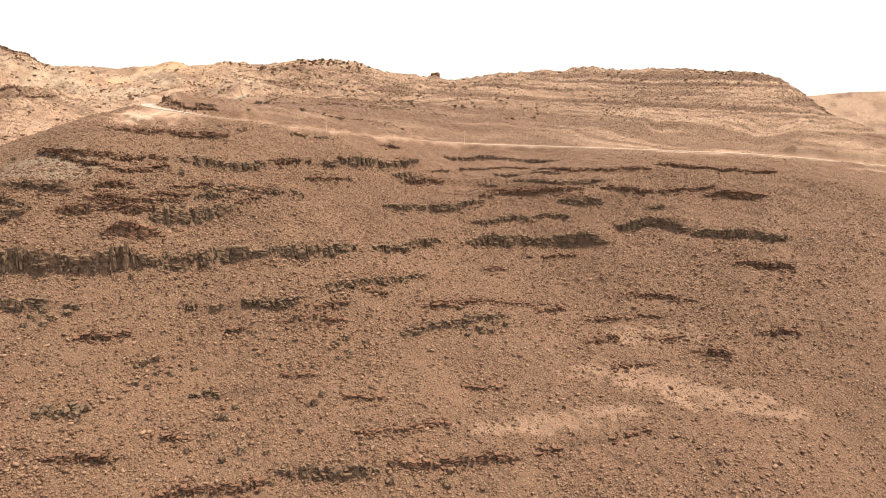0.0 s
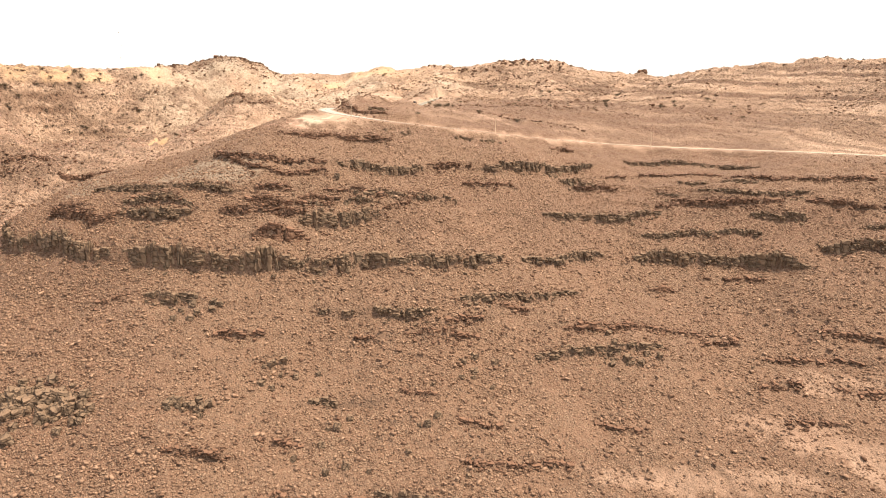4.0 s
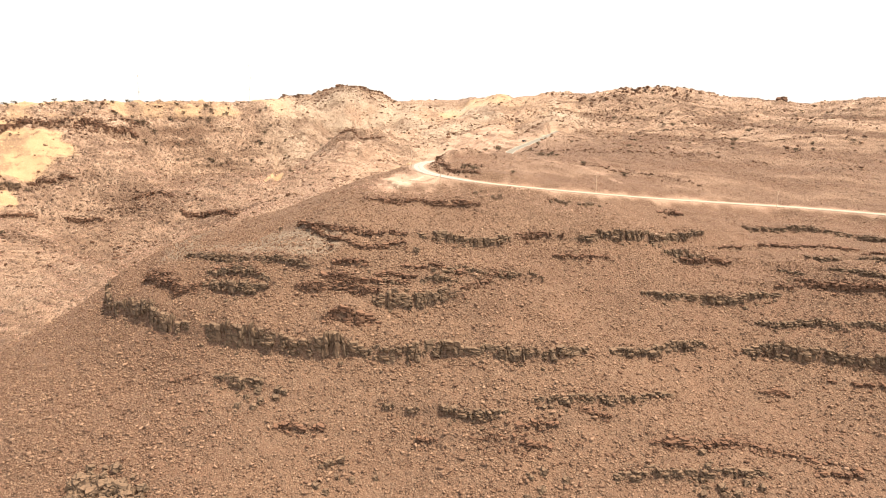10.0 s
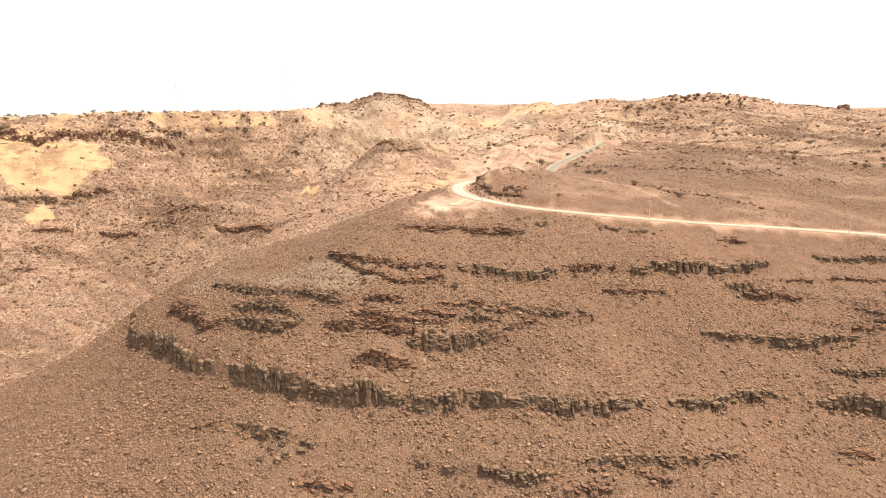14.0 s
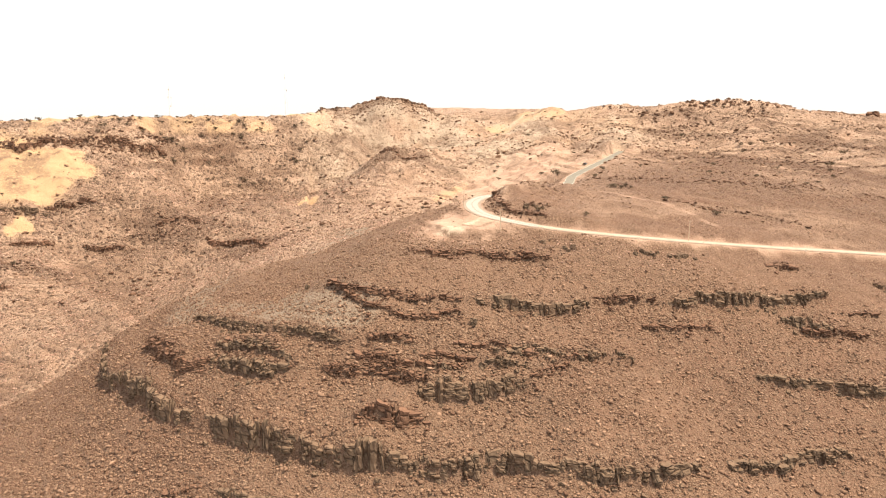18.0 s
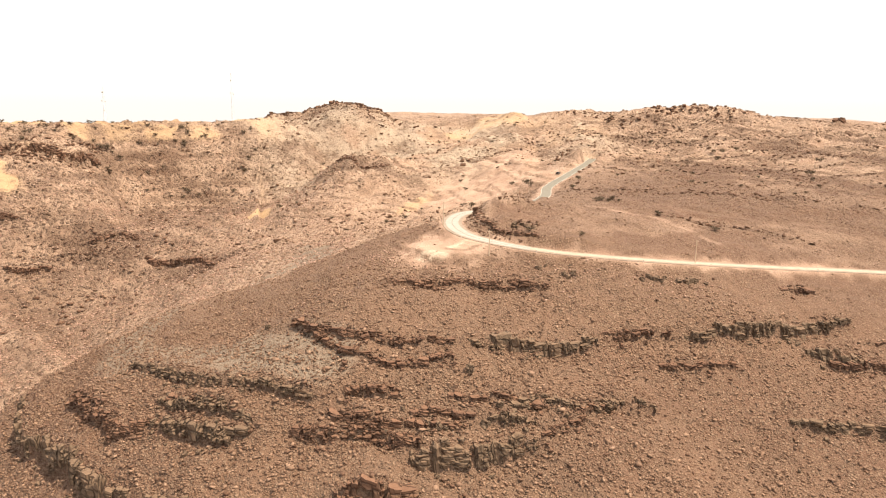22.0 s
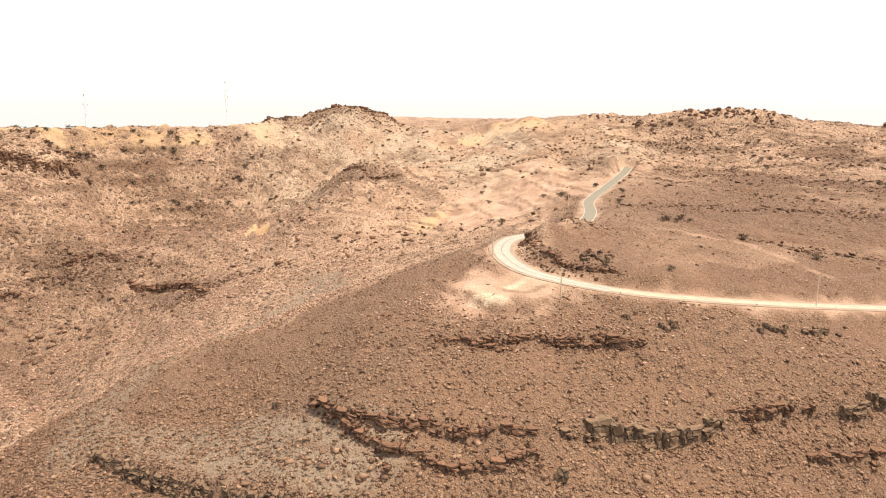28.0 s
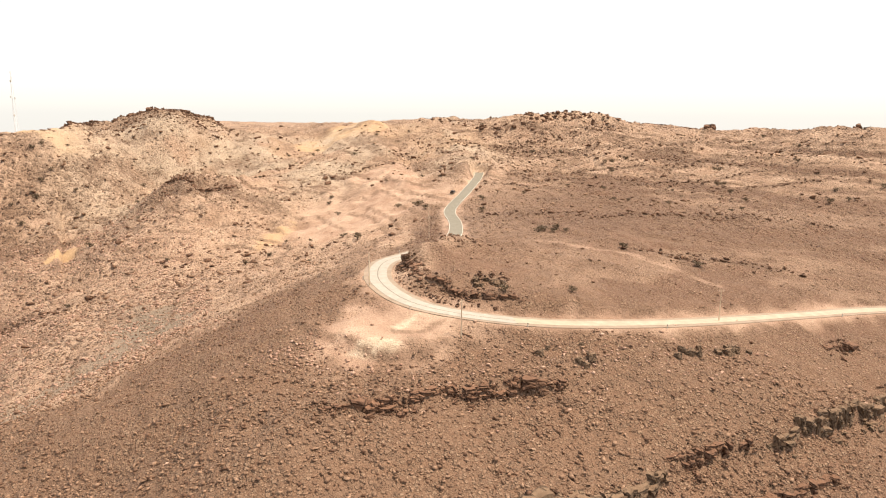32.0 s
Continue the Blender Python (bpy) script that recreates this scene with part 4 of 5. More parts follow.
# ---- the road ----
def ribbon(name, line, left, right, lift, thick, material):
    """A strip along a line, between two offsets from its middle, with depth."""
    p = np.asarray(line)
    d = np.gradient(p[:, :2], axis=0)
    d /= np.linalg.norm(d, axis=1)[:, None]
    side = np.stack([-d[:, 1], d[:, 0]], -1)
    n = len(p)
    rings = []
    for off, dz in ((left, lift), (right, lift), (right, lift - thick), (left, lift - thick)):
        rings.append(np.column_stack([p[:, :2] + side * off, p[:, 2] + dz]))
    verts = np.stack(rings, 1).reshape(-1, 3)
    faces = [(4 * i + k, 4 * i + (k + 1) % 4, 4 * i + 4 + (k + 1) % 4, 4 * i + 4 + k) for i in range(n - 1) for k in range(4)]
    faces += [(0, 3, 2, 1), (4 * n - 4, 4 * n - 3, 4 * n - 2, 4 * n - 1)]
    me = mesh_of(name, verts, faces, material)
    bm = bmesh.new()
    bm.from_mesh(me)
    bmesh.ops.recalc_face_normals(bm, faces=bm.faces[:])
    bm.to_mesh(me)
    bm.free()
    return me


cut_at = int(np.argmin(np.hypot(ROAD_LINE[:, 0] - 36, ROAD_LINE[:, 1] - 350)))
near_road, far_road = ROAD_LINE[: cut_at + 1], ROAD_LINE[cut_at:]
bend_at = int(np.argmin(np.hypot(ROAD_LINE[:, 0] - 33, ROAD_LINE[:, 1] - 276.5)))
straight, bend = ROAD_LINE[: bend_at + 1], ROAD_LINE[bend_at : cut_at + 1]
for name, line, half, surface, words in (("road_straight", straight, 2.0, DUSTY_ROAD, "sandy pale road along the side of the spur"), ("road_bend", bend, 2.45, CONCRETE, "pale grey concrete road bend with a dark middle seam")):
    road = tagged(new(name, ribbon(name, line, -half, half, 0.1, 0.5, surface)), words, "road", kind="structure")
    part("shoulder", ribbon("shoulder", line, half, 3.7, 0.04, 0.5, SHOULDER), road)
    part("shoulder", ribbon("shoulder", line, -3.7, -half, 0.04, 0.5, SHOULDER), road)
part("joint", ribbon("joint", bend, -0.12, 0.12, 0.104, 0.02, TAR), road, label="dark seam along the middle of the road")
upper = tagged(new("road_upper", ribbon("road_upper", far_road, -2.9, 2.9, 0.1, 0.5, ASPHALT)), "grey asphalt road with pale edges", "road", kind="structure")
part("edge_line", ribbon("edge_line", far_road, 2.6, 2.85, 0.106, 0.02, PAINT), upper)
part("edge_line", ribbon("edge_line", far_road, -2.85, -2.6, 0.106, 0.02, PAINT), upper)

# ---- rock ledges: each bed is one thing made of blocks ----
BLOCKS = {"dark": [block_mesh("block", 100 + k, LEDGE) for k in range(10)], "brown": [block_mesh("block", 200 + k, BROWN) for k in range(10)]}
LABELS = {"dark": "dark grey-brown bedded rock ledge cracked into blocks", "brown": "weathered brown rock ledge broken into blocks"}


def out_there(bearing, r):
    a = radians(bearing)
    return STATION[0] + r * math.sin(a), STATION[1] + r * math.cos(a)


def thickness(bearing, seed):
    """How strongly a bed stands out along its length, from 0 to about 1."""
    v = fractal(np.array([bearing * 0.7]), np.array([seed * 3.3]), 1.0, 3, 19)[0]
    return float(np.clip(0.84 + 0.75 * v, 0.0, 1.3))


EDGES = []  # where each bed stands out
for nth, (height, look_, points) in enumerate(LEDGES):
    trace = TRACES[nth]
    cx, cy = trace[len(trace) // 2, :2]
    cz = float(ground_z(cx, cy))
    owner = thing("rock_ledge", cx, cy, cz, LABELS[look_], "rock ledge", "rock ledges of the slopes")
    big = 1.0 if cy < 330 else 1.3
    flags = height < 2.9  # thin beds break into slabs, thick ones into columns
    k = 0.0
    while k < len(trace) - 1:
        wide = big * (0.5 + 2.1 * rng.rand() ** 1.6 if flags else 0.8 + 2.6 * rng.rand() ** 1.8)
        x, y, gx, gy = trace[min(int(k + wide / 2), len(trace) - 1)]
        k += wide * 0.9
        ends = min(k, len(trace) - k) / len(trace)
        strong = max(thickness(k * 0.075, nth * 2.3), 0.0 if flags else 0.72) * min(1.0, 0.4 + 4.0 * ends)
        if strong < 0.3 + 0.15 * rng.rand():
            continue
        foot, top = float(ground_z(x - gx * 1.5 * big, y - gy * 1.5 * big)), float(ground_z(x + gx * 1.7 * big, y + gy * 1.7 * big))
        rise = max((0.55 if height < 1.7 else 0.9) * big, min(top - foot, height * 1.15)) * (rng.uniform(0.6, 1.1) if flags else rng.uniform(0.72, 1.08)) * strong + 0.2
        base = foot - 0.1 + max(0.0, (top - foot) - rise) * rng.uniform(0.4, 0.95)
        base = min(base, top - rise + rng.uniform(-0.15, 0.2) * big)
        yaw = math.degrees(math.atan2(gy, gx)) - 90
        EDGES.append((x, y, gx, gy, big, look_ == "dark"))
        courses = max(1, int(round(rise / (big * rng.uniform(0.6, 1.1))))) if flags else (1 if rise < 1.8 * big or rng.rand() < 0.2 else rng.randint(2, 4))
        cuts = np.concatenate([[0], np.sort(rng.uniform(0.25, 0.75, courses - 1)), [1]]) if courses < 3 else np.linspace(0, 1, courses + 1)
        for c in range(courses):
            tall = rise * (cuts[c + 1] - cuts[c])
            z = base + rise * cuts[c]
            deep = rng.uniform(1.8, 3.4) * big
            back = (rng.uniform(-0.55, 0.75) + 0.3 * c) * big + deep * 0.22
            side = rng.uniform(-0.2, 0.2) * wide
            tip = 11 if flags else 7
            m = Matrix.LocRotScale((x - cx + gx * back + gy * side, y - cy + gy * back - gx * side, z - cz - 0.2),
                                  Euler((radians(rng.uniform(-tip, tip)), radians(rng.uniform(-tip, tip)), radians(yaw + rng.normal(0, 13 if flags else 10)))),
                                  (wide * rng.uniform(0.95, 1.3), deep, tall * 1.08 + 0.18))
            part("block", BLOCKS[look_][rng.randint(10)], owner, m)
        if rng.rand() < 0.3 * strong:
            # a fallen piece at the foot
            s_ = big * rng.uniform(0.5, 1.3)
            d = rng.uniform(1.2, 3.6) * big
            px, py = x - gx * d, y - gy * d
            m = Matrix.LocRotScale((px - cx, py - cy, float(ground_z(px, py)) - cz - 0.25 * s_), Euler((rng.uniform(-0.5, 0.5), rng.uniform(-0.5, 0.5), rng.uniform(0, 6.3))), (s_ * 1.2, s_, s_ * 0.8))
            part("fallen_block", BLOCKS[look_][rng.randint(10)], owner, m)

# ---- boulders that lie singly ----
BOULDERS = [block_mesh("boulder", 300 + k, (LEDGE, BROWN)[k % 2]) for k in range(12)]


def boulder(x, y, size, label, group, brown=False):
    if near_line(np.array([x]), np.array([y]), ROAD_LINE[::4])[0][0] < 7:
        return
    k = rng.randint(12)
    ob = new("boulder", BOULDERS[k | 1 if brown else k & ~1])
    z = float(ground_z(x, y))
    ob.matrix_basis = Matrix.LocRotScale((x, y, z - size * 0.22), Euler((rng.uniform(-0.4, 0.4), rng.uniform(-0.4, 0.4), rng.uniform(0, 6.3))), (size, size * rng.uniform(0.8, 1.1), size * rng.uniform(0.8, 1.1)))
    tagged(ob, label, "boulder", group)


for k in range(120):
    t = rng.rand()
    boulder(-96 + 30 * t + (26 * t if t > 0.8 else 0) + rng.normal(0, 1.5), 144 - 11 * t + rng.normal(0, 4.2) * (1 - 0.7 * t), rng.uniform(1.5, 3.6) * (1 - 0.25 * t), "grey-brown angular boulder in a heap on the slope", "boulder heap")
for px, py, n, spread in ((92, 133, 16, 6), (42, 137, 8, 5), (0, 116, 14, 12), (-20, 146, 10, 5), (35, 86, 16, 10), (-45, 168, 14, 5), (0, 204, 12, 10), (85, 267, 9, 2.2), (72, 265, 8, 2.2), (42, 262, 6, 4), (34, 294, 8, 3)):
    for k in range(n):
        boulder(px + rng.normal(0, spread), py + rng.normal(0, spread * 0.6), rng.uniform(0.8, 2.2), "brown weathered boulder lying on the stony slope", "boulders on the slope")
for k in range(8):
    b = rng.uniform(-16, 60)
    boulder(*out_there(b, rng.uniform(165, 330)), rng.uniform(0.7, 1.5), "small brown boulder lying on the stony slope", "boulders on the slope")

# ---- crags on the skyline ----
for px, py, n, spread, size in ((-72, 815, 26, 20, 4.2), (-30, 818, 10, 9, 3.4), (-128, 785, 10, 10, 3.4), (245, 668, 18, 30, 3.6), (285, 660, 8, 12, 4.0), (362, 618, 3, 2, 5.0), (-38, 572, 4, 16, 1.2), (440, 520, 6, 20, 4.5), (-10, 860, 5, 30, 5)):
    for k in range(n):
        boulder(px + rng.normal(0, spread), py + rng.normal(0, spread * 0.45), size * rng.uniform(0.4, 1.1), "dark weathered crag on the tableland skyline", "skyline crags", True)

# ---- loose stones, past counting ----
def scatter(name, forms, x, y, size, material, label):
    z = ground_z(x, y)
    verts, faces, base = [], [], 0
    pick = rng.randint(len(forms), size=len(x))
    for k, (v, f) in enumerate(forms):
        on = np.flatnonzero(pick == k)
        a = rng.uniform(0, 6.283, len(on))
        c, s = np.cos(a)[:, None], np.sin(a)[:, None]
        sx, sy, sz = (size[on] * rng.uniform(0.75, 1.25, len(on)))[:, None], size[on][:, None], (size[on] * rng.uniform(0.5, 0.9, len(on)))[:, None]
        px, py = v[:, 0] * sx, v[:, 1] * sy
        p = np.stack([px * c - py * s + x[on][:, None], px * s + py * c + y[on][:, None], v[:, 2] * sz + (z[on] + 0.2 * size[on])[:, None]], -1)
        verts.append(p.reshape(-1, 3))
        faces.append((f[None] + (np.arange(len(on)) * len(v))[:, None, None]).reshape(-1, 3) + base)
        base += len(on) * len(v)
    verts, faces = np.concatenate(verts), np.concatenate(faces)
    me = bpy.data.meshes.new(name)
    me.vertices.add(len(verts))
    me.vertices.foreach_set("co", verts.astype(np.float32).ravel())
    me.loops.add(faces.size)
    me.loops.foreach_set("vertex_index", faces.astype(np.int32).ravel())
    me.polygons.add(len(faces))
    me.polygons.foreach_set("loop_start", np.arange(0, faces.size, 3, dtype=np.int32))
    me.update(calc_edges=True)
    me.materials.append(material)
    return tagged(new(name, me), label, "stones", kind="stuff")


def strewn(count, b0, b1, r0, r1, lo, hi, clump, seed, beds=0.0):
    """Places and sizes of stones between bearings and ranges, thicker in some patches and along some beds."""
    b, r = rng.uniform(b0, b1, count * 4), np.sqrt(rng.uniform(r0 * r0, r1 * r1, count * 4))
    x, y = STATION[0] + r * np.sin(np.radians(b)), STATION[1] + r * np.cos(np.radians(b))
    thick = clump * fractal(x, y, 16, 3, seed)
    if beds:
        thick += beds * fractal(x / 34, ground_z(x, y, BED) / 2.4, 1.0, 3, seed + 5)
    keep = thick + rng.uniform(-1, 1, len(x)) > 0.1
    away = near_line(x, y, ROAD_LINE[::3])[0] > 4.6 if r1 > 300 else np.ones(len(x), bool)
    lot = np.hypot((x - 7) / 15.0, (y - 279) / 10.5) > 0.95
    sandy = ground_z(x, y, LAYERS["sand"] + 1.2 * LAYERS["dust"]) < rng.uniform(0.1, 1.1, len(x))
    calm_ = (b > 1) & (b < 40) & (r > 345) & (r < 620)
    bench = (r < 440) & (ground_z(x, y) > 66)
    keep &= (~bench | (rng.rand(len(x)) < 0.5))
    keep &= away & lot & sandy & (~calm_ | (rng.rand(len(x)) < 0.4)) & ((b < 18) | (r > 320) | (rng.rand(len(x)) < 0.65))
    x, y = x[keep][:count], y[keep][:count]
    return x, y, lo * (hi / lo) ** (rng.rand(len(x)) ** 3.0)


CHIPS, LUMPS = [stone_form(400 + k, 7) for k in range(12)], [stone_form(500 + k, 9) for k in range(12)]
scatter("loose_stones", LUMPS, *strewn(14000, -34, 62, 120, 300, 0.5, 1.5, 1.0, 91, 0.8), STONE, "angular reddish-brown stones strewn over the slope")
scatter("loose_stones", LUMPS, *strewn(6000, -26, 45, 270, 420, 0.35, 1.1, 1.0, 92, 0.8), STONE, "angular brown stones strewn round the road")
scatter("gravel", CHIPS, *strewn(90000, -35, 64, 118, 345, 0.4, 1.0, 0.5, 93, 0.5), STONE, "coarse red-brown gravel on the slope")
scatter("gravel", CHIPS, *strewn(18000, -38, 60, 345, 540, 0.4, 1.1, 0.7, 94, 0.7), STONE, "coarse brown gravel on the far slopes")
scatter("gravel", CHIPS, *strewn(26000, -38, -4, 400, 680, 0.5, 1.4, 0.7, 97, 0.6), PALE_STONE, "coarse pale-brown gravel across the valley")
scatter("gravel", CHIPS, *strewn(16000, -36, -15, 190, 390, 0.4, 1.2, 0.5, 103, 0.5), STONE, "coarse red-brown gravel on the western flank")
scatter("gravel", CHIPS, *strewn(16000, -30, 6, 300, 430, 0.32, 0.8, 0.5, 96, 0.5), STONE, "coarse dark-brown gravel above the gully")
scatter("scree", CHIPS, *strewn(16000, -40, 60, 480, 870, 0.6, 2.6, 0.7, 95, 1.2), STONE, "brown scree and broken rock below the tableland")

scatter("broken_rock", LUMPS, *strewn(5000, -40, 58, 520, 870, 0.7, 3.2, 0.5, 98, 2.2), BROWN, "dark broken rock in beds below the tableland")


def heap(px, py, rx, ry, count, lo, hi):
    x, y = px + rng.normal(0, rx * 0.5, count), py + rng.normal(0, ry * 0.5, count)
    return x, y, lo * (hi / lo) ** (rng.rand(count) ** 2.2)


for px, py, rx, ry, n, lo, hi in ((-70, 812, 46, 14, 500, 0.8, 3.0), (-84, 775, 70, 36, 700, 0.7, 2.2), (-135, 798, 44, 16, 320, 0.8, 3.4), (-30, 795, 30, 16, 160, 0.8, 3.2), (-36, 566, 50, 20, 460, 0.5, 1.5), (245, 668, 60, 20, 300, 0.8, 4.0),
                                  (-205, 500, 34, 14, 300, 0.5, 2.0), (-120, 455, 28, 9, 260, 0.5, 1.8), (-262, 440, 30, 9, 200, 0.5, 1.8), (36, 327, 13, 10, 160, 0.3, 1.3), (219, 626, 90, 6, 260, 0.7, 2.2), (75, 604, 46, 6, 150, 0.5, 1.8), (36, 299, 7, 3, 60, 0.4, 1.4)):
    scatter("broken_rock", LUMPS, *heap(px, py, rx, ry, n, lo, hi), BROWN, "heap of dark weathered broken rock")

for px, py, rx, ry in BANDS:
    x, y, size = heap(0, 0, rx * 1.4, ry * 1.3, int(rx * 4), 0.4, 1.8)
    x, y = px + x * 0.94 + y * 0.34, py - x * 0.34 + y * 0.94
    off = near_line(x, y, ROAD_LINE[::4])[0] > 6
    scatter("broken_rock", LUMPS, x[off], y[off], size[off], BROWN, "band of dark broken rock on the red slope")

scatter("pale_stones", LUMPS, *heap(-16, 277, 12, 7, 220, 0.22, 0.9), PALE_STONE, "heap of pale pinkish broken stones beside the bend")
scatter("pale_stones", LUMPS, *heap(50, 260, 70, 12, 700, 0.25, 0.9), PALE_STONE, "pale stones strewn on the slope below the road")
scatter("pale_stones", LUMPS, *heap(-4, 268, 16, 5, 90, 0.25, 0.8), PALE_STONE, "pale stones tipped below the turning place")
# the road cut on the inside of the bend
k = rng.randint(4, len(bend) - 3, 260)
d = np.gradient(bend[:, :2], axis=0)[k]
d /= np.linalg.norm(d, axis=1)[:, None]
off = rng.uniform(4.6, 8.5, 260)
scatter("broken_rock", LUMPS, bend[k, 0] + d[:, 1] * off, bend[k, 1] - d[:, 0] * off, 0.3 * 3.0 ** (rng.rand(260) ** 1.8), BROWN, "dark broken rock in the cut beside the road")
# crumbled pieces along the beds
edge = np.array([e[:5] for e in EDGES])
dark_bed = np.array([e[5] for e in EDGES])
for kind, rock, words in ((True, BROWN, "crumbled dark grey-brown rock along the ledges"), (False, BROWN, "crumbled brown rock along the ledges")):
    rubble = np.repeat(edge[dark_bed == kind], 5, axis=0)
    n = len(rubble)
    along, across = rng.normal(0, 1.1, n) * rubble[:, 4], np.where(rng.rand(n) < 0.45, rng.uniform(0.6, 2.6, n), -np.abs(rng.normal(0.4, 1.3, n))) * rubble[:, 4]
    x = rubble[:, 0] + rubble[:, 3] * along + rubble[:, 2] * across
    y = rubble[:, 1] - rubble[:, 2] * along + rubble[:, 3] * across
    scatter("rubble", LUMPS, x, y, rubble[:, 4] * 0.22 * 4.5 ** (rng.rand(n) ** 1.7), rock, words)
# the broken rim of the western tableland
b, r = rng.uniform(-38, -12, 30000), rng.uniform(560, 730, 30000)
x, y = STATION[0] + r * np.sin(np.radians(b)), STATION[1] + r * np.cos(np.radians(b))
near = np.abs(ground_z(x, y, BED) - 97) < 7 * rng.rand(30000) ** 1.5 * (0.5 + 0.8 * (fractal(x, y, 22, 2, 66) > -0.1))
x, y = x[near][:1500], y[near][:1500]
scatter("broken_rock", LUMPS, x, y, 0.7 * 4.2 ** (rng.rand(len(x)) ** 2.0), BROWN, "dark red-brown broken rock along the tableland rim")

# ---- dry shrubs ----
def shrub_model(seed):
    r = np.random.RandomState(seed)
    ob = thing("shrub", 0, 0, -500, "small dark dry desert shrub on sandy ground", "shrub", "desert shrubs")
    tips = []
    for k in range(5):
        a, lean = r.uniform(0, 6.28), r.uniform(0.2, 0.7)
        tip = Vector((math.cos(a) * lean, math.sin(a) * lean, r.uniform(0.6, 0.95)))
        part("stem", (rod(bmesh.new(), (0, 0, -0.1), tip, 0.05, 0.015, 4), TWIG), ob)
        tips.append(tip)
    verts, faces = [], []
    for k in range(130):
        c = np.array(tips[r.randint(5)]) * r.uniform(0.7, 1.1) + r.normal(0, 0.24, 3) * [1, 1, 0.6]
        c[2] = max(c[2], 0.12)
        u, w = r.normal(0, 1, 3), r.normal(0, 1, 3)
        u, w = u / np.linalg.norm(u) * 0.16, w / np.linalg.norm(w) * 0.1
        n = len(verts)
        verts += [c - u, c + w, c + u, c - w]
        faces.append((n, n + 1, n + 2, n + 3))
    part("crown", mesh_of("crown", verts, faces, LEAF), ob)
    return ob


SHRUBS = [shrub_model(700 + k) for k in range(4)]
places = []
while len(places) < 150:
    b, r = rng.uniform(-32, 36), rng.uniform(500, 800)
    if b < -10 and r < 620:
        continue
    x, y = out_there(b, r)
    if near_line(np.array([x]), np.array([y]), far_road[::4])[0][0] < 14:
        continue
    places.append((x, y, rng.uniform(1.0, 2.8)))
places += [(*out_there(rng.uniform(-32, -9), rng.uniform(715, 785)), rng.uniform(1.4, 3.6)) for k in range(90)]
places += [(*out_there(b, r), s) for b, r, s in ((5.6, 358, 2.0), (8.6, 362, 1.8), (10.6, 438, 2.0), (11, 440, 2.3), (11.3, 437, 1.8), (11.6, 441, 2.0), (10.8, 442, 1.7), (11.9, 438, 1.6), (14, 420, 2.2), (17, 410, 2.4), (-30.5, 570, 3.2), (-28.5, 580, 3.0), (-29.3, 562, 2.4), (10.0, 515, 2.2), (7.6, 545, 2.4), (7.4, 560, 3.6), (6.5, 570, 2.6))]
for k, (x, y, s) in enumerate(places):
    made = copy_thing(SHRUBS[k % 4], pose(0, 0, 0))
    made.matrix_basis = Matrix.LocRotScale((x, y, float(ground_z(x, y))), Euler((0, 0, rng.uniform(0, 6.28))), (s, s, s * rng.uniform(0.6, 0.9)))
for ob in SHRUBS:
    for child in list(ob.children):
        bpy.data.objects.remove(child)
    bpy.data.objects.remove(ob)

# ---- utility poles beside the road ----
def pole_model(x, y, turn):
    ob = thing("utility_pole", x, y, float(ground_z(x, y)), "tall pale weathered utility pole beside the road", "utility pole", "poles along the road", turn)
    part("shaft", (rod(bmesh.new(), (0, 0, -0.5), (0, 0, 8.6), 0.17, 0.11, 10), TIMBER), ob)
    arm = part("crossarm", (box(bmesh.new(), 0, 0, 8.15, 1.7, 0.12, 0.14, 0.02), TIMBER), ob)
    for px in (-0.75, 0.0, 0.75):
        bm = bmesh.new()
        rod(bm, (px, 0, 8.2), (px, 0, 8.36), 0.03, None, 6)
        rod(bm, (px, 0, 8.33), (px, 0, 8.5), 0.07, 0.04, 8)
        part("insulator", (bm, GLASSY), arm)
    return ob


for x, y, turn in ((5.5, 303.5, 70), (18.5, 271.8, 30), (93, 279.5, -10), (186, 286, 0), (258, 196, -60), (51, 398, -65), (66, 446, -70)):
    pole_model(x, y, turn)

# ---- marker posts on the outside of the bend ----
for d in (0.18, 0.3, 0.36, 0.4, 0.44, 0.47, 0.5):
    k = min(int((0.45 + d) * (len(near_road) - 2) / 0.97), len(near_road) - 2)
    p, q = near_road[k], near_road[k + 1]
    dx, dy = (q - p)[:2] / np.linalg.norm((q - p)[:2])
    x, y = p[0] - dy * 4.0, p[1] + dx * 4.0
    ob = thing("marker_post", x, y, float(ground_z(x, y)), "short pale concrete marker post at the road edge", "marker post", "marker posts of the bend")
    part("post", (box(bmesh.new(), 0, 0, 0.45, 0.22, 0.22, 1.1, 0.03), PAINT), ob)
    part("band", (box(bmesh.new(), 0, 0, 0.8, 0.235, 0.235, 0.12), TAR), ob)

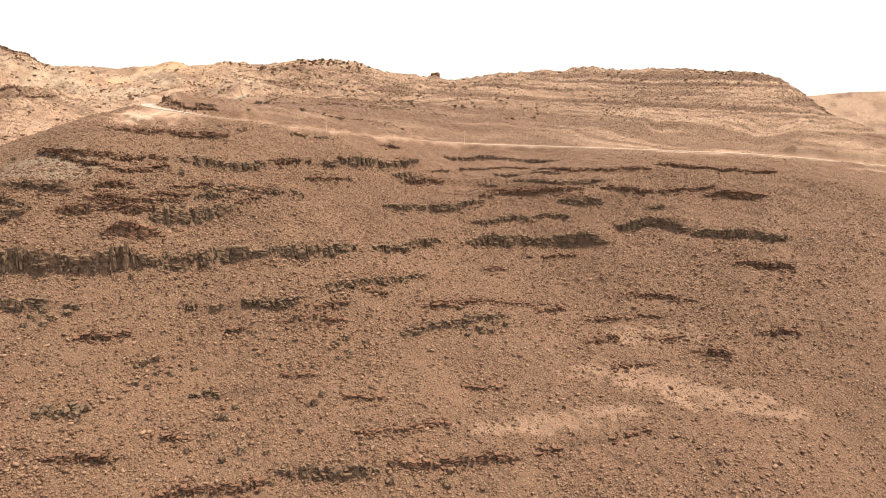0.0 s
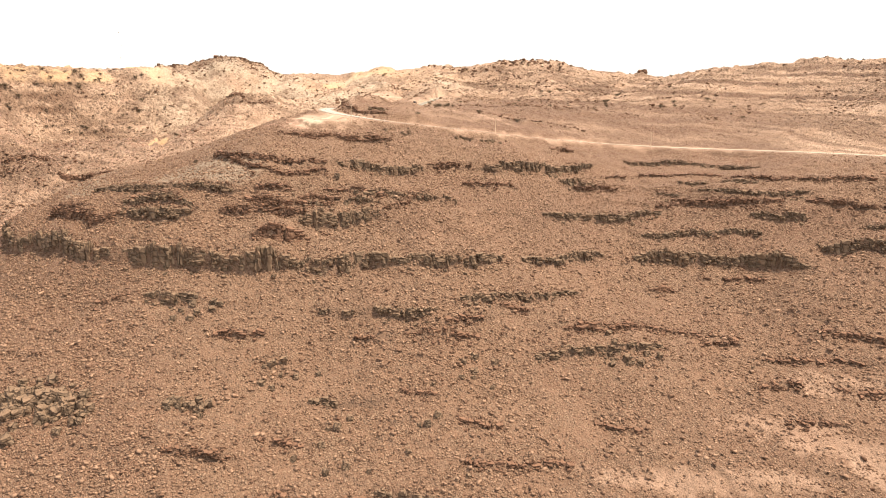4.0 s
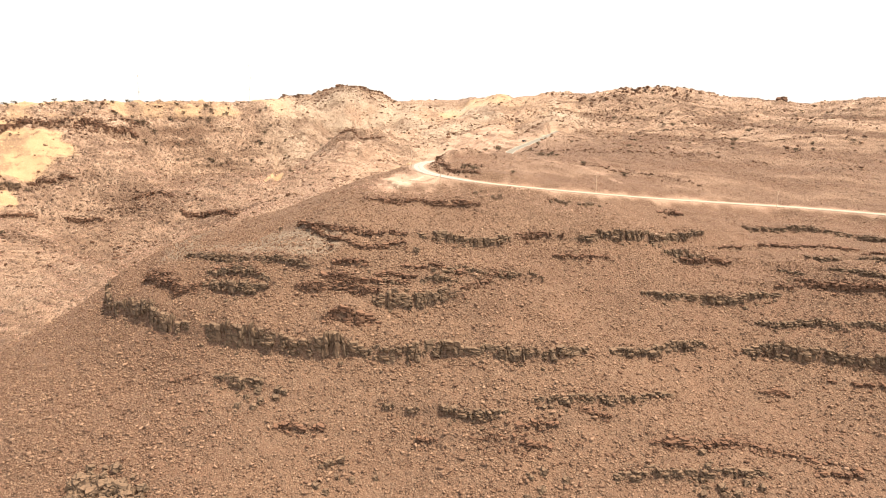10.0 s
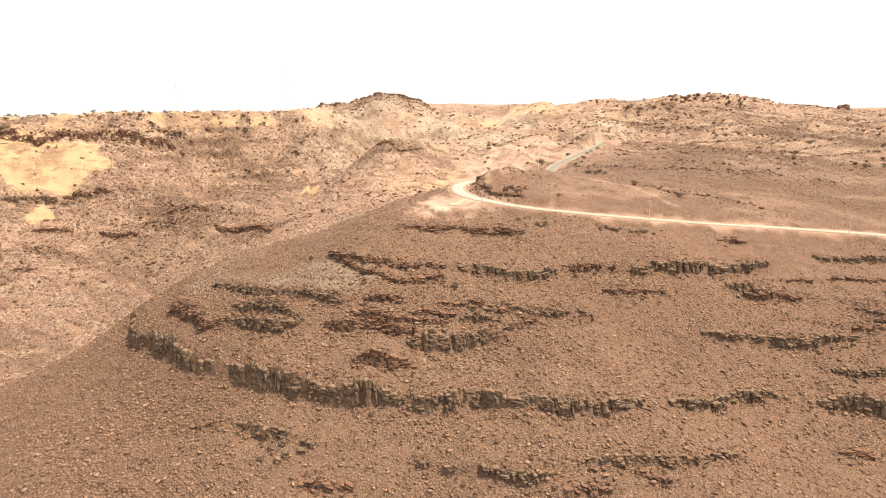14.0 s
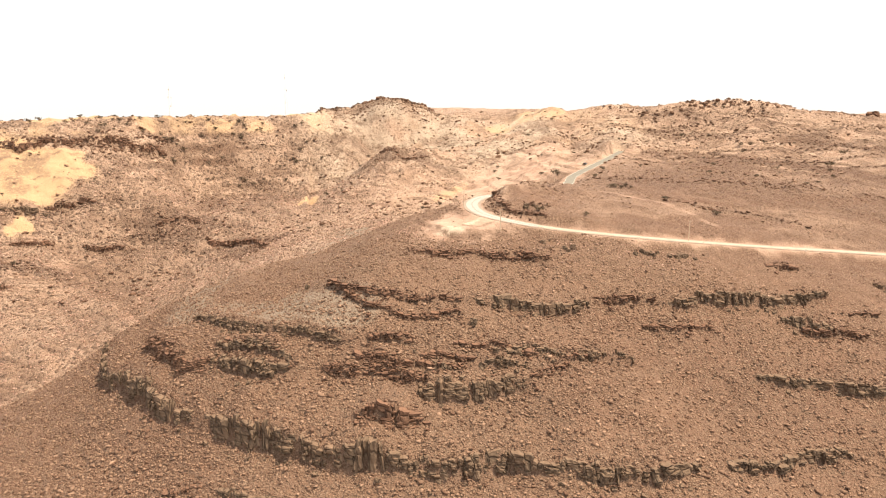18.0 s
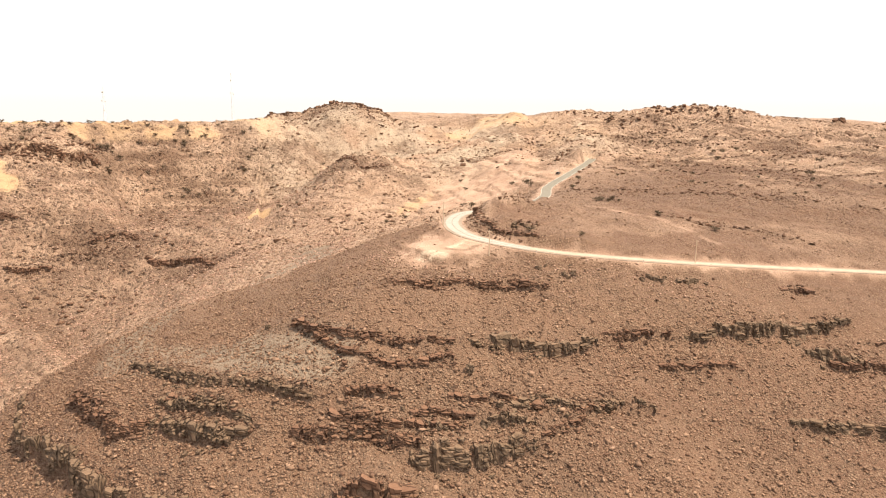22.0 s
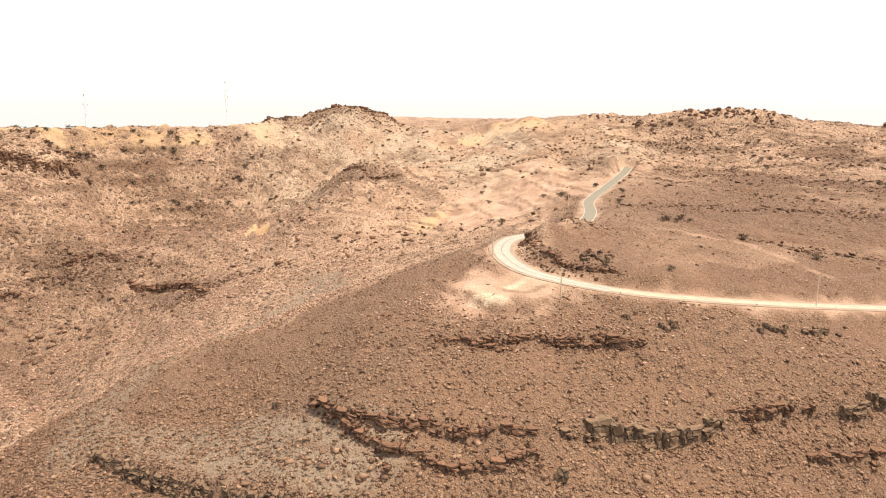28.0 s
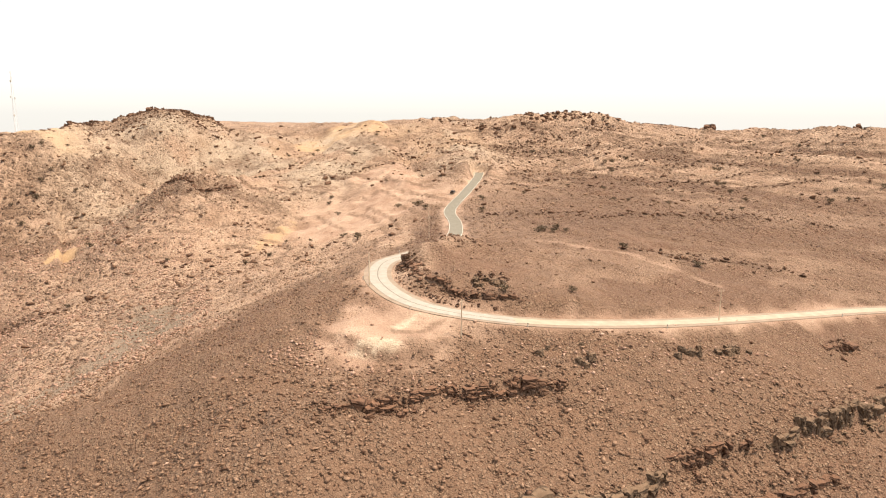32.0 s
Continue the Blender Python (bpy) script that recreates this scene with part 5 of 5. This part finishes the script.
# ---- the parked car beside the upper road ----
def car(x, y, turn):
    ob = thing("car", x, y, float(ground_z(x, y)), "small dark car parked beside the upper road", "car", turn=turn)
    bm = bmesh.new()
    box(bm, 0, 0, 0.72, 1.78, 4.3, 0.62, 0.14)
    part("body", (bm, CARPAINT), ob)
    bm = bmesh.new()
    made = bmesh.ops.create_cube(bm, size=1.0, matrix=Matrix.LocRotScale((0, -0.25, 1.3), None, (1.6, 2.5, 0.62)))
    for v in made["verts"]:
        if v.co.z > 1.3:
            v.co.x *= 0.82
            v.co.y = -0.25 + (v.co.y + 0.25) * 0.7
    part("roof", (bm, CARPAINT), ob)
    for sx in (-1, 1):
        part("side_window", (box(bmesh.new(), sx * 0.77, -0.25, 1.28, 0.03, 1.8, 0.36), WINDOW), ob)
    part("windscreen", (box(bmesh.new(), 0, 0.93, 1.25, 1.3, 0.06, 0.38), WINDOW), ob)
    part("rear_window", (box(bmesh.new(), 0, -1.43, 1.25, 1.3, 0.06, 0.34), WINDOW), ob)
    for sx in (-1, 1):
        part("headlight", (box(bmesh.new(), sx * 0.62, 2.14, 0.78, 0.34, 0.06, 0.16), PAINT), ob)
        for sy in (-1.35, 1.35):
            tyre = part("wheel", (rod(bmesh.new(), (sx * 0.72, sy, 0.33), (sx * 0.92, sy, 0.33), 0.33, None, 18), RUBBER), ob)
            part("rim", (rod(bmesh.new(), (sx * 0.9, sy, 0.33), (sx * 0.935, sy, 0.33), 0.2, None, 14), STEEL), tyre)


car(93.5, 490, -35)

# ---- lattice masts on the tableland ----
def mast(x, y, tall):
    ob = thing("radio_mast", x, y, float(ground_z(x, y)), "slender grey lattice radio mast on the tableland", "radio mast", "radio masts")
    wide = lambda z: 1.7 * (1 - z / tall) + 0.35
    corner = [(math.cos(a), math.sin(a)) for a in (0.5, 2.594, 4.689)]
    for cx, cy in corner:
        part("leg", (rod(bmesh.new(), (cx * wide(0), cy * wide(0), -0.5), (cx * wide(tall), cy * wide(tall), tall), 0.1, 0.07, 6), STEEL), ob)
    for k in range(int(tall / 3)):
        z0, z1 = k * 3.0, k * 3.0 + 3.0
        bm = bmesh.new()
        for i in range(3):
            a, b = corner[i], corner[(i + 1) % 3]
            rod(bm, (a[0] * wide(z0), a[1] * wide(z0), z0), (b[0] * wide(z1), b[1] * wide(z1), z1), 0.05, None, 4)
            rod(bm, (a[0] * wide(z1), a[1] * wide(z1), z1), (b[0] * wide(z1), b[1] * wide(z1), z1), 0.05, None, 4)
        part("bracing", (bm, STEEL), ob)
    for z, a in ((tall * 0.62, 0.6), (tall * 0.64, 3.2), (tall * 0.38, 2.0), (tall * 0.86, 4.4)):
        x0, y0 = math.cos(a) * (wide(z) + 0.3), math.sin(a) * (wide(z) + 0.3)
        part("antenna", (rod(bmesh.new(), (x0, y0, z), (x0 * 1.3, y0 * 1.3, z), 0.7, 0.6, 12), PAINT), ob)


mast(-171, 762, 54)
mast(-268, 695, 33)
